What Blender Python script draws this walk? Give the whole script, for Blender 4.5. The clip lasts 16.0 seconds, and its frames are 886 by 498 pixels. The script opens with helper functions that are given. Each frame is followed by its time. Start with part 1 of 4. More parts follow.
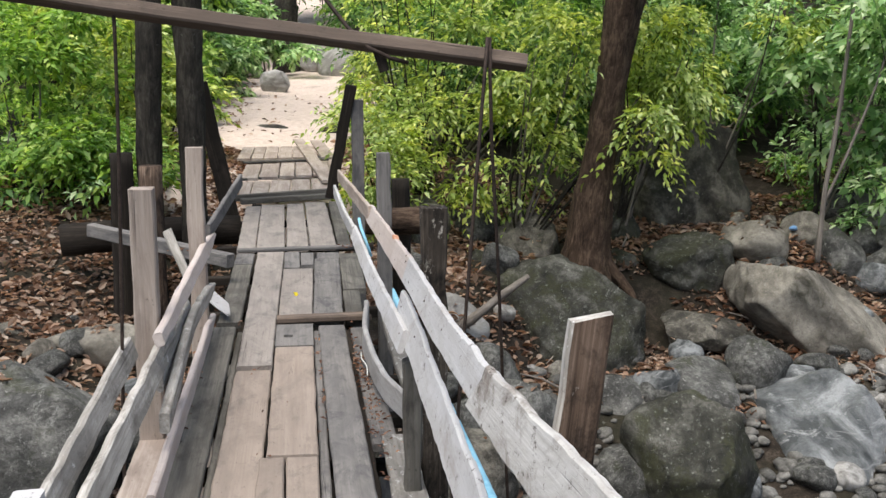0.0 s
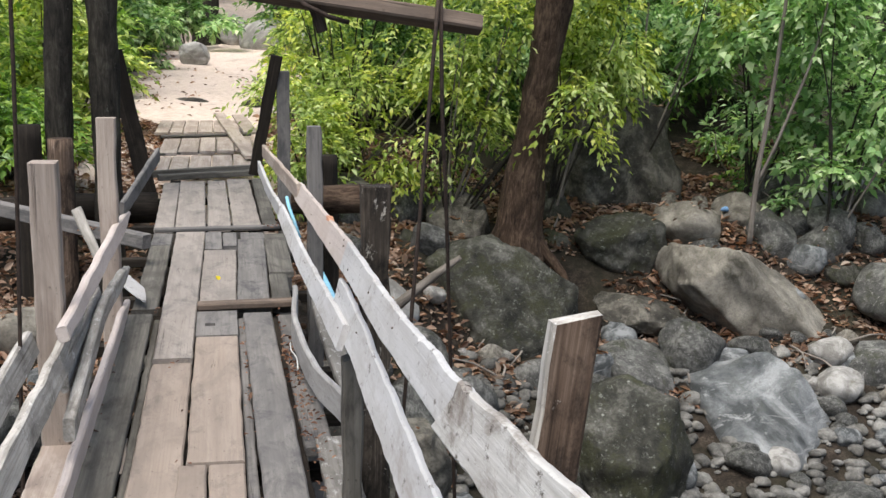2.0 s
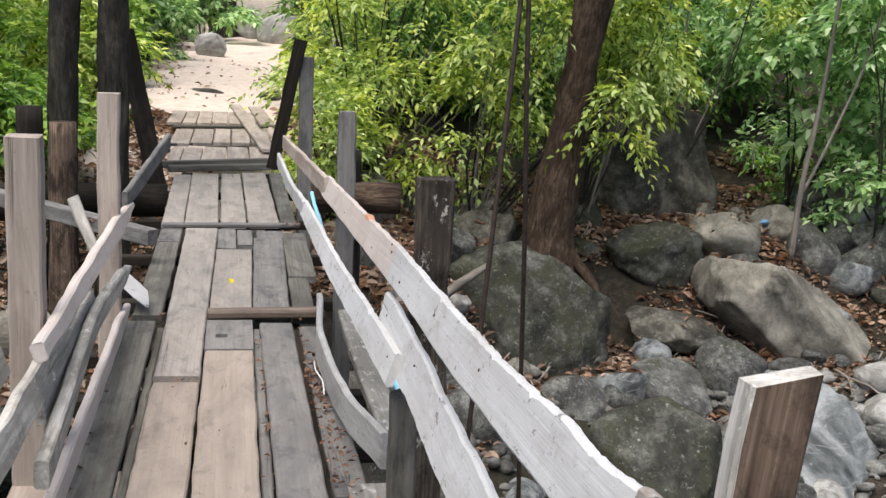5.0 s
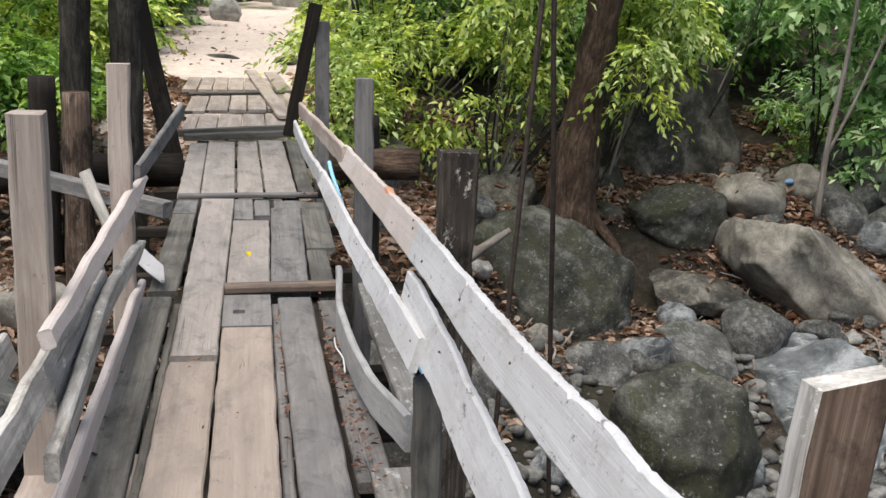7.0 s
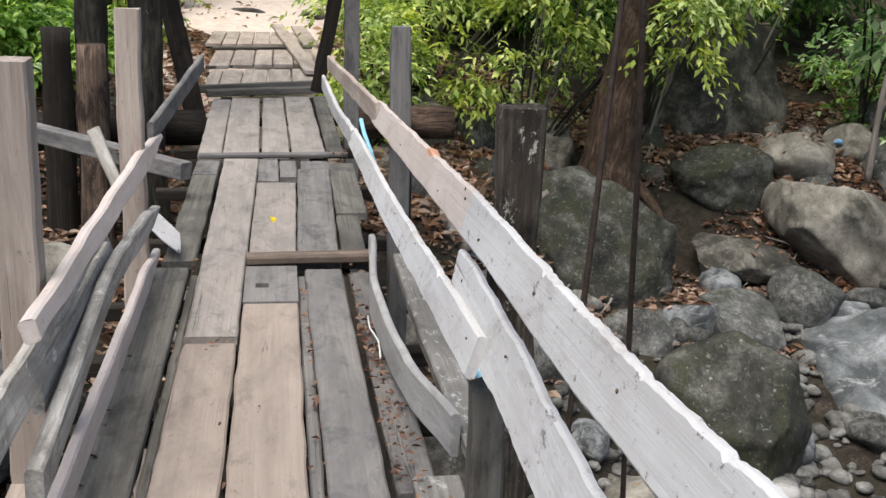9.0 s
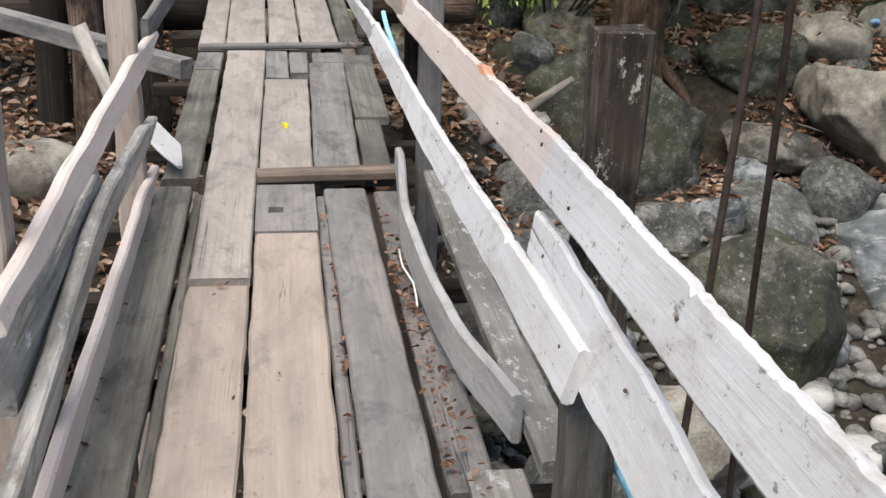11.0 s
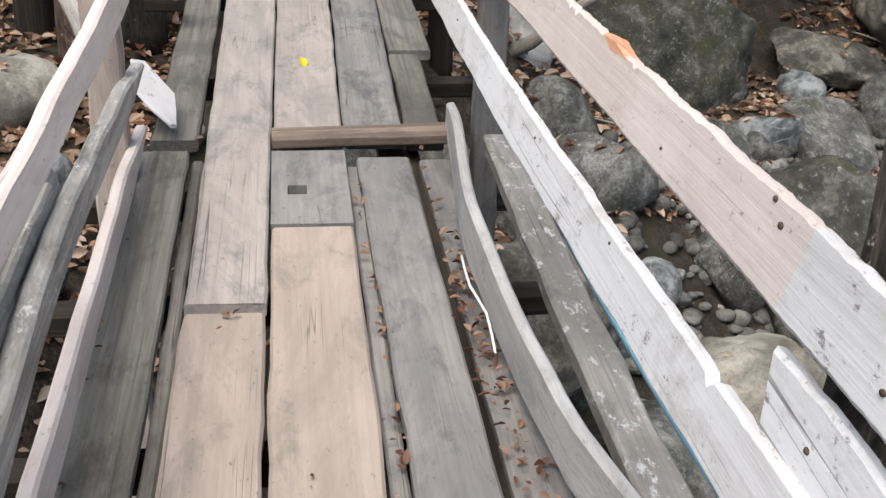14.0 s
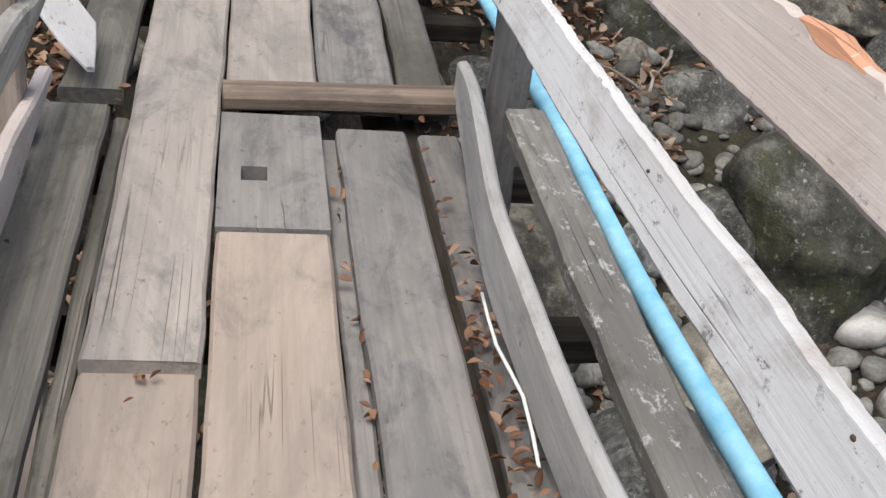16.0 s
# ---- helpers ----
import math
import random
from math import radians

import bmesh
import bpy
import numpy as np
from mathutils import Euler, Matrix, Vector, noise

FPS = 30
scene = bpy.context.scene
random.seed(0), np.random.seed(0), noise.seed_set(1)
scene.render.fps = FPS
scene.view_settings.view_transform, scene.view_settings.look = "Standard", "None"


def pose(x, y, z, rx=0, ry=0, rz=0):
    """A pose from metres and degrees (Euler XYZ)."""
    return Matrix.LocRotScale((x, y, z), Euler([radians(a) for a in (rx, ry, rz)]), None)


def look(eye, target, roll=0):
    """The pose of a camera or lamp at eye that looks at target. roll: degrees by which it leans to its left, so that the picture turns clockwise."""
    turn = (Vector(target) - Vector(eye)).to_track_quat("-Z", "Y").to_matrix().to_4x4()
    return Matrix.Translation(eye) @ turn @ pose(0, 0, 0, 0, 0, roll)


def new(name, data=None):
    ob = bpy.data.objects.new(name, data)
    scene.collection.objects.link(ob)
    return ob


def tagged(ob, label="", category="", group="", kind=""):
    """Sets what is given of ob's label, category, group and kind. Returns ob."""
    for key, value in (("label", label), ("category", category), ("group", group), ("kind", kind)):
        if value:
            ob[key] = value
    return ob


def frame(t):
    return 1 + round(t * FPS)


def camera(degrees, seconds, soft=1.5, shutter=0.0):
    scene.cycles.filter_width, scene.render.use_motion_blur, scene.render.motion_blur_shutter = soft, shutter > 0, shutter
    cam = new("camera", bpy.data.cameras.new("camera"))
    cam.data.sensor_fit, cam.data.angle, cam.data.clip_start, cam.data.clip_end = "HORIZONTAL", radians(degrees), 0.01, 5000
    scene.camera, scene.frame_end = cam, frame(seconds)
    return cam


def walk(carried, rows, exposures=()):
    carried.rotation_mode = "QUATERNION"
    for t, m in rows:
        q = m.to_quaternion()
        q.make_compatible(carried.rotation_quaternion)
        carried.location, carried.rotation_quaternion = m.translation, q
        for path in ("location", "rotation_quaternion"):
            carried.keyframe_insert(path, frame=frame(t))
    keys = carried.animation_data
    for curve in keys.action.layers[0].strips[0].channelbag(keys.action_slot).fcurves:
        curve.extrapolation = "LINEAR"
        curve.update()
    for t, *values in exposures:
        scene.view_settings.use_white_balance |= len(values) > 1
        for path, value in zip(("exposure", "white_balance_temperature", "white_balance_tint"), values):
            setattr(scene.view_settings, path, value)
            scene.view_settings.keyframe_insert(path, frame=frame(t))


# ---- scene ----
from mathutils.bvhtree import BVHTree
cam = camera(41.5, 16.0)
PATH = [
    (0, (0.193, -6.359, 1.797), (0.427, -4.405, 1.442), -0.1),
    (0.5, (0.22, -6.337, 1.803), (0.49, -4.392, 1.424), 0.2),
    (1, (0.175, -6.183, 1.777), (0.451, -4.24, 1.391), 0.7),
    (1.5, (0.126, -6.026, 1.762), (0.478, -4.097, 1.366), 0.7),
    (2, (0.171, -5.848, 1.728), (0.537, -3.921, 1.337), 0.9),
    (2.5, (0.16, -5.68, 1.681), (0.521, -3.762, 1.244), 1.0),
    (3, (0.115, -5.487, 1.665), (0.482, -3.571, 1.222), 1.0),
    (3.5, (0.133, -5.331, 1.629), (0.491, -3.403, 1.237), 1.7),
    (4, (0.139, -5.186, 1.593), (0.501, -3.259, 1.199), 3.1),
    (6.5, (0.126, -4.798, 1.558), (0.456, -2.86, 1.19), 1.8),
    (7, (0.151, -4.777, 1.574), (0.47, -2.855, 1.124), 1.7),
    (7.5, (0.115, -4.662, 1.539), (0.378, -2.757, 0.993), 1.4),
    (8, (0.107, -4.53, 1.562), (0.368, -2.624, 1.015), 1.3),
    (8.5, (0.169, -4.334, 1.519), (0.441, -2.415, 1.026), 1.4),
    (9, (0.161, -4.214, 1.484), (0.435, -2.302, 0.964), 1.7),
    (9.5, (0.082, -4.023, 1.469), (0.352, -2.133, 0.873), 2.1),
    (10, (0.091, -3.887, 1.487), (0.359, -2.024, 0.812), 2.0),
    (12.5, (0.126, -2.969, 1.483), (0.38, -1.145, 0.701), 1.5),
    (13, (0.077, -2.818, 1.465), (0.198, -1.022, 0.594), 1.7),
    (13.5, (0.025, -2.664, 1.453), (0.214, -0.877, 0.573), 2.6),
    (14, (0.054, -2.496, 1.415), (0.313, -0.732, 0.51), 2.6),
    (14.5, (0.103, -2.284, 1.357), (0.412, -0.546, 0.417), 4.3),
    (15, (0.045, -2.101, 1.322), (0.393, -0.413, 0.308), 6.9),
    (15.5, (0.012, -1.878, 1.246), (0.355, -0.176, 0.253), 7.3),
    (16, (0.044, -1.589, 1.189), (0.393, 0.095, 0.168), 7.8),
]
walk(cam, [(t, look(eye, target, roll)) for t, eye, target, roll in PATH], exposures=[(0, 0.73), (2, 0.78), (4, 0.85), (8, 0.8), (9.5, 0.82), (10, 0.88), (12.5, 1.05), (14, 1.05), (15, 0.92), (16, 0.83)])

# ---- light ----
world = bpy.data.worlds.new("overcast_sky")
scene.world = world
world.use_nodes = True
wn = world.node_tree
sky = wn.nodes.new("ShaderNodeTexSky")
sky.sky_type = "NISHITA"
sky.sun_disc = False
sky.sun_elevation, sky.sun_rotation = radians(68), radians(214)
sky.air_density, sky.dust_density, sky.ozone_density = 1.0, 3.0, 0.9
wn.nodes["Background"].inputs["Strength"].default_value = 0.11
wn.links.new(sky.outputs[0], wn.nodes["Background"].inputs["Color"])
sun = new("sun", bpy.data.lights.new("sun", "SUN"))
sun.data.energy, sun.data.angle, sun.data.color = 2.8, radians(50), (1.0, 0.975, 0.925)
sun.matrix_world = look((0, 0, 20), (0.21 * 20, 0.31 * 20, 20 - 0.927 * 20))


# ---- materials ----
class Nodes:
    def __init__(self, name, rough=0.8, gloss=0.18):
        self.mat = bpy.data.materials.new(name)
        self.mat.use_nodes = True
        self.t = self.mat.node_tree
        self.bsdf = self.t.nodes["Principled BSDF"]
        self.bsdf.inputs["Roughness"].default_value = rough
        self.bsdf.inputs["Specular IOR Level"].default_value = gloss

    def add(self, kind, **values):
        n = self.t.nodes.new("ShaderNode" + kind)
        for k, v in values.items():
            n.inputs[k.replace("_", " ")].default_value = v
        return n

    def link(self, a, b):
        self.t.links.new(a, b)

    def coords(self, stretch, source="Object"):
        tc = self.add("TexCoord")
        info = self.add("ObjectInfo")
        mul = self.add("VectorMath")
        mul.operation = "MULTIPLY"
        mul.inputs[1].default_value = stretch
        self.link(tc.outputs[source], mul.inputs[0])
        off = self.add("VectorMath")
        off.operation = "MULTIPLY_ADD"
        off.inputs[1].default_value = (37.0, 53.0, 29.0)
        self.link(info.outputs["Random"], off.inputs[0])
        self.link(mul.outputs[0], off.inputs[2])
        return off.outputs[0]

    def noise(self, vec, scale, detail=5.0, rough=0.6, distort=0.0):
        n = self.add("TexNoise", Scale=scale, Detail=detail, Roughness=rough, Distortion=distort)
        self.link(vec, n.inputs["Vector"])
        return n.outputs["Fac"]

    def ramp(self, fac, stops):
        r = self.add("ValToRGB")
        e = r.color_ramp.elements
        while len(e) < len(stops):
            e.new(0.5)
        for el, (p, c) in zip(e, stops):
            el.position = p
            el.color = (*c, 1) if isinstance(c, tuple) else (c, c, c, 1)
        self.link(fac, r.inputs[0])
        return r.outputs[0]

    def mix(self, fac, a, b, mode="MIX"):
        m = self.add("Mix")
        m.data_type, m.blend_type = "RGBA", mode
        for sock, v in ((m.inputs[0], fac), (m.inputs[6], a), (m.inputs[7], b)):
            if isinstance(v, (int, float)):
                sock.default_value = v
            elif isinstance(v, tuple):
                sock.default_value = (*v, 1)
            else:
                self.link(v, sock)
        return m.outputs[2]

    def finish(self, color, bump=None, strength=0.4, distance=0.01):
        self.link(color, self.bsdf.inputs["Base Color"])
        if bump is not None:
            b = self.add("Bump", Strength=strength, Distance=distance)
            self.link(bump, b.inputs["Height"])
            self.link(b.outputs[0], self.bsdf.inputs["Normal"])
        return self.mat


def wood(name, dark, mid, light, stain=(0.05, 0.04, 0.03), stain_at=0.62, vary=0.35, patches=None, blotch=0.7, calm=0.0):
    """Weathered sawn wood with the grain along the local y axis: fine grain, broad weather bands, blotches, specks, cracks."""
    n = Nodes(name, 0.85)
    grain = n.noise(n.coords((70.0, 1.3, 70.0)), 1.0, 6.0, 0.65, 0.5)
    bands = n.noise(n.coords((9.0, 0.6, 9.0)), 1.0, 5.0, 0.6, 1.6)
    blots = n.noise(n.coords((7.0, 3.2, 7.0)), 1.0, 8.0, 0.75, 0.4)
    smear = n.noise(n.coords((4.0, 1.1, 4.0)), 1.0, 6.0, 0.7, 0.8)
    speck = n.noise(n.coords((55.0, 30.0, 55.0)), 1.0, 4.0, 0.7)
    tone = n.mix(0.45, grain, bands)
    col = n.ramp(tone, [(0.34, dark), (0.5, mid), (0.66, light)])
    col = n.mix(calm, col, mid)
    col = n.mix(n.ramp(smear, [(0.39, 0.85 - 0.45 * calm), (0.56, 0.0)]), col, n.mix(0.45, stain, mid))
    col = n.mix(n.ramp(blots, [(stain_at - 0.03, 0.0), (stain_at + 0.12, blotch)]), col, stain)
    if patches:
        spots = n.noise(n.coords((26.0, 13.0, 26.0)), 1.0, 7.0, 0.8)
        col = n.mix(n.ramp(spots, [(patches[1], 0.0), (patches[1] + 0.05, 0.9)]), col, patches[0])
    col = n.mix(n.ramp(speck, [(0.63, 0.0), (0.71, 0.65)]), col, n.mix(0.75, mid, (0.02, 0.017, 0.014)))
    line = n.noise(n.coords((26.0, 0.35, 26.0)), 1.0, 2.0, 0.5, 0.2)
    where = n.noise(n.coords((3.0, 1.2, 3.0)), 1.0, 2.0)
    crack = n.ramp(line, [(0.4925, 0.0), (0.4985, 1.0), (0.5015, 1.0), (0.5075, 0.0)])
    crack = n.mix(1.0, crack, n.ramp(where, [(0.57, 0.0), (0.66, 1.0)]), "MULTIPLY")
    col = n.mix(n.mix(1.0, crack, (0.65, 0.65, 0.65), "MULTIPLY"), col, (0.02, 0.017, 0.014))
    info = n.add("ObjectInfo")
    col = n.mix(1.0, col, n.ramp(info.outputs["Random"], [(0.0, 1.0 - vary), (1.0, 1.0)]), "MULTIPLY")
    height = n.mix(0.4, n.mix(0.5, grain, blots), n.mix(1.0, (1, 1, 1), crack, "SUBTRACT"))
    return n.finish(col, height, 0.85 - 0.5 * calm, 0.009)


def rock(name, dark, mid, light, moss, moss_at, lichen=(0.42, 0.43, 0.4), lichen_at=0.64, scale=1.0, mottle=1.0, veins=None):
    """Weathered rock: tone in patches, moss, lichen rosettes, dark blotches and pits that put crevice shade into the
    colour; veins: the colour of pale streaks along its bedding.
    """
    n = Nodes(name, 0.75, 0.28)
    v = n.coords((scale, scale, scale))
    big = n.noise(v, 1.4, 6.0, 0.65, 0.8)
    mid_n = n.noise(v, 6.0, 9.0, 0.75)
    small = n.noise(v, 38.0, 5.0, 0.75)
    col = n.ramp(n.mix(0.5 * mottle, big, mid_n), [(0.40, dark), (0.5, mid), (0.595, light)])
    col = n.mix(n.ramp(n.noise(v, 2.0, 7.0, 0.75, 0.5), [(moss_at, 0.0), (moss_at + 0.1, 0.85)]), col, moss)
    if veins:
        streak = n.noise(n.coords((0.8 * scale, 2.6 * scale, 5.0 * scale)), 1.0, 7.0, 0.7, 1.2)
        col = n.mix(n.ramp(streak, [(0.56, 0.0), (0.66, 0.75)]), col, veins)
    rosette = n.add("TexVoronoi", Scale=13.0)
    n.link(v, rosette.inputs["Vector"])
    spots = n.mix(1.0, n.ramp(rosette.outputs["Distance"], [(0.16, 1.0), (0.27, 0.0)]), n.ramp(n.noise(v, 5.0, 7.0, 0.8), [(0.55, 0.0), (0.64, 1.0)]), "MULTIPLY")
    col = n.mix(n.mix(1.0, spots, (0.75 * mottle,) * 3, "MULTIPLY"), col, lichen)
    col = n.mix(n.ramp(n.noise(v, 13.0, 9.0, 0.85), [(lichen_at - 0.06, 0.0), (lichen_at + 0.02, 0.7 * mottle)]), col, lichen)
    # dark blotches, then darkened bump hollows: crevice shade painted into the colour
    col = n.mix(n.ramp(n.noise(v, 3.2, 9.0, 0.85, 0.6), [(0.36, 0.8 * mottle), (0.46, 0.0)]), col, (0.024, 0.023, 0.02))
    col = n.mix(n.ramp(small, [(0.34, 0.55 * mottle), (0.55, 0.0)]), col, (0.02, 0.02, 0.018))
    return n.finish(col, n.mix(0.45, mid_n, small), 0.9, 0.018 + 0.03 * mottle)


def bark(name, dark, mid, light, lichen, lichen_at):
    """Rough bark: upright ridges and furrows, mottled by damp stains and pale lichen."""
    n = Nodes(name, 0.9)
    ridge = n.noise(n.coords((22.0, 4.0, 22.0)), 1.0, 7.0, 0.7, 0.9)
    patch = n.noise(n.coords((5.0, 2.6, 5.0)), 1.0, 7.0, 0.75, 0.6)
    col = n.ramp(n.mix(0.5, ridge, patch), [(0.38, dark), (0.5, mid), (0.62, light)])
    spot = n.noise(n.coords((14.0, 9.0, 14.0)), 1.0, 8.0, 0.8)
    col = n.mix(n.ramp(spot, [(lichen_at, 0.0), (lichen_at + 0.06, 0.85)]), col, lichen)
    return n.finish(col, ridge, 1.0, 0.035)


def leafy(name, dark, mid, light, tint=(1.25, 1.3, 0.6), fresh=(1.25, 1.12, 0.55)):
    """Thin leaves that let some light through, each leaf with its own green, whole sprays younger or older than others.
    The wide dark-to-pale spread also paints in lit and shaded leaves.
    """
    n = Nodes(name, 0.5, 0.3)
    geo = n.add("NewGeometry")
    tc = n.add("TexCoord")
    col = n.ramp(geo.outputs["Random Per Island"], [(0.0, dark), (0.5, mid), (1.0, light)])
    age = n.noise(tc.outputs["Object"], 1.7, 3.0, 0.6)
    col = n.mix(n.ramp(age, [(0.45, 0.0), (0.62, 1.0)]), col, n.mix(1.0, col, fresh, "MULTIPLY"))
    n.link(col, n.bsdf.inputs["Base Color"])
    tr = n.add("BsdfTranslucent")
    n.link(n.mix(1.0, col, tint, "MULTIPLY"), tr.inputs["Color"])
    ms = n.add("MixShader", Fac=0.42)
    n.link(n.bsdf.outputs[0], ms.inputs[1])
    n.link(tr.outputs[0], ms.inputs[2])
    n.link(ms.outputs[0], n.t.nodes["Material Output"].inputs["Surface"])
    return n.mat


M_TAN = wood("tan_wood", (0.222, 0.178, 0.145), (0.305, 0.25, 0.208), (0.368, 0.308, 0.258), (0.14, 0.12, 0.105), 0.57, 0.12, None, 0.65, 0.4)
M_TANGREY = wood("grey_tan_wood", (0.195, 0.17, 0.15), (0.288, 0.254, 0.226), (0.355, 0.317, 0.282), (0.10, 0.096, 0.092), 0.55, 0.14, None, 0.65, 0.4)
M_GREY = wood("grey_wood", (0.115, 0.107, 0.10), (0.20, 0.187, 0.175), (0.28, 0.262, 0.246), (0.055, 0.056, 0.06), 0.52, 0.22, None, 0.65, 0.35)
M_PINKWHITE = wood("pale_pinkish_wood", (0.38, 0.325, 0.295), (0.51, 0.447, 0.41), (0.60, 0.54, 0.505), (0.30, 0.225, 0.185), 0.60, 0.06, ((0.22, 0.18, 0.155), 0.63), 0.6, 0.6)
M_DIM = wood("dim_grey_wood", (0.075, 0.07, 0.06), (0.14, 0.13, 0.112), (0.21, 0.195, 0.17), (0.04, 0.036, 0.032), 0.55, 0.2)
M_WHITE = wood("bleached_wood", (0.35, 0.342, 0.337), (0.495, 0.49, 0.488), (0.565, 0.562, 0.56), (0.28, 0.25, 0.225), 0.545, 0.06, ((0.15, 0.135, 0.125), 0.59), 0.65, 0.62)
M_LICHEN = wood("lichened_wood", (0.135, 0.125, 0.11), (0.25, 0.234, 0.21), (0.35, 0.333, 0.305), (0.075, 0.068, 0.06), 0.57, 0.15, ((0.46, 0.455, 0.43), 0.56))
M_PALE_GREY = wood("pale_grey_wood", (0.27, 0.258, 0.245), (0.375, 0.362, 0.347), (0.46, 0.448, 0.432), (0.15, 0.14, 0.13), 0.57, 0.06, None, 0.6, 0.3)
M_BROWN = wood("brown_wood", (0.085, 0.064, 0.05), (0.16, 0.122, 0.096), (0.24, 0.19, 0.153), (0.05, 0.04, 0.034), 0.56, 0.1)
M_LICHEN_PALE = wood("pale_lichened_wood", (0.20, 0.183, 0.160), (0.43, 0.405, 0.365), (0.62, 0.59, 0.55), (0.08, 0.07, 0.058), 0.55, 0.12, ((0.66, 0.64, 0.61), 0.60))
M_FLAKE = wood("flaking_white_wood", (0.34, 0.32, 0.29), (0.52, 0.505, 0.48), (0.64, 0.63, 0.61), (0.16, 0.13, 0.105), 0.53, 0.08, ((0.085, 0.07, 0.058), 0.575), 0.85, 0.2)
M_PINK = wood("pinkish_wood", (0.30, 0.24, 0.20), (0.44, 0.37, 0.315), (0.54, 0.465, 0.405), (0.15, 0.105, 0.085), 0.64, 0.15)
# dark wood; under the deck its near-black also stands in for shade in the gaps
M_DARK = wood("dark_wood_and_gap_shade", (0.010, 0.008, 0.007), (0.026, 0.021, 0.016), (0.06, 0.048, 0.038), (0.008, 0.006, 0.005), 0.55, 0.2)
M_STUMP = wood("rotten_brown_wood", (0.030, 0.020, 0.015), (0.135, 0.092, 0.066), (0.27, 0.20, 0.152), (0.018, 0.013, 0.010), 0.47, 0.1, ((0.45, 0.40, 0.35), 0.63), 0.9)
M_ROT = wood("black_rotten_wood", (0.012, 0.010, 0.008), (0.075, 0.060, 0.047), (0.25, 0.21, 0.17), (0.010, 0.009, 0.008), 0.46, 0.1, ((0.48, 0.44, 0.38), 0.60), 0.95)
M_BARK = bark("tree_bark", (0.010, 0.009, 0.008), (0.035, 0.031, 0.025), (0.085, 0.078, 0.062), (0.21, 0.22, 0.18), 0.63)
M_REDBARK = bark("reddish_bark", (0.014, 0.009, 0.006), (0.062, 0.040, 0.027), (0.150, 0.104, 0.072), (0.20, 0.185, 0.13), 0.66)
M_TWIG = wood("pale_twig", (0.12, 0.10, 0.085), (0.24, 0.21, 0.18), (0.38, 0.34, 0.30), (0.07, 0.06, 0.05), 0.6, 0.2)
M_SPLIT = wood("fresh_split_wood", (0.46, 0.19, 0.10), (0.60, 0.30, 0.18), (0.68, 0.44, 0.31), (0.3, 0.16, 0.10), 0.66, 0.1)
M_ROCK = rock("grey_rock", (0.027, 0.027, 0.025), (0.09, 0.089, 0.082), (0.23, 0.226, 0.208), (0.05, 0.054, 0.03), 0.55, (0.42, 0.42, 0.39), 0.61)
M_MOSS = rock("mossy_rock", (0.013, 0.013, 0.009), (0.048, 0.047, 0.036), (0.145, 0.141, 0.12), (0.042, 0.044, 0.019), 0.49, (0.40, 0.41, 0.36), 0.625)
M_BLUE_ROCK = rock("blue_grey_rock", (0.055, 0.06, 0.061), (0.145, 0.152, 0.153), (0.28, 0.29, 0.29), (0.09, 0.097, 0.09), 0.57, (0.45, 0.46, 0.45), 0.74, 1.0, 0.4, (0.37, 0.375, 0.37))
M_TAN_ROCK = rock("tan_rock", (0.095, 0.084, 0.069), (0.195, 0.178, 0.147), (0.33, 0.305, 0.256), (0.085, 0.08, 0.053), 0.57, (0.45, 0.44, 0.40), 0.63, 1.0, 0.6)
M_PEBBLE = rock("pebbles", (0.04, 0.038, 0.034), (0.125, 0.12, 0.108), (0.27, 0.262, 0.24), (0.08, 0.08, 0.055), 0.58, (0.38, 0.375, 0.35), 0.7, 1.0, 0.6)
M_PALE = rock("pale_stone", (0.18, 0.17, 0.155), (0.29, 0.28, 0.26), (0.42, 0.405, 0.38), (0.17, 0.165, 0.125), 0.6, (0.5, 0.49, 0.46), 0.7, 1.0, 0.3, (0.45, 0.44, 0.42))
M_DARK_ROCK = rock("dark_boulder_rock", (0.018, 0.0165, 0.013), (0.066, 0.06, 0.048), (0.22, 0.203, 0.168), (0.05, 0.05, 0.025), 0.57, (0.36, 0.35, 0.31), 0.63, 1.0, 0.8)
L_LIME = leafy("lime_leaves", (0.10, 0.16, 0.035), (0.34, 0.46, 0.13), (0.78, 0.84, 0.44), fresh=(1.25, 1.12, 0.6))
L_MID = leafy("mid_green_leaves", (0.05, 0.11, 0.022), (0.22, 0.39, 0.085), (0.56, 0.69, 0.26), fresh=(1.15, 1.1, 0.65))
L_DEEP = leafy("deep_green_leaves", (0.02, 0.055, 0.016), (0.09, 0.19, 0.055), (0.26, 0.40, 0.14), fresh=(1.1, 1.1, 0.8))
L_COOL = leafy("cool_green_leaves", (0.06, 0.13, 0.045), (0.31, 0.50, 0.21), (0.78, 0.86, 0.60), (1.1, 1.25, 0.7), (1.0, 1.0, 0.85))
L_DRY = leafy("dry_leaves", (0.06, 0.036, 0.024), (0.26, 0.172, 0.12), (0.54, 0.445, 0.36), (1.1, 0.85, 0.65), (1.1, 0.95, 0.85))
L_RUST = leafy("rust_brown_leaves", (0.04, 0.022, 0.015), (0.16, 0.08, 0.05), (0.36, 0.24, 0.17), (1.1, 0.8, 0.6), (1.1, 0.95, 0.8))
L_YELLOW = leafy("yellow_leaf", (0.55, 0.45, 0.03), (0.6, 0.5, 0.04), (0.65, 0.55, 0.05))


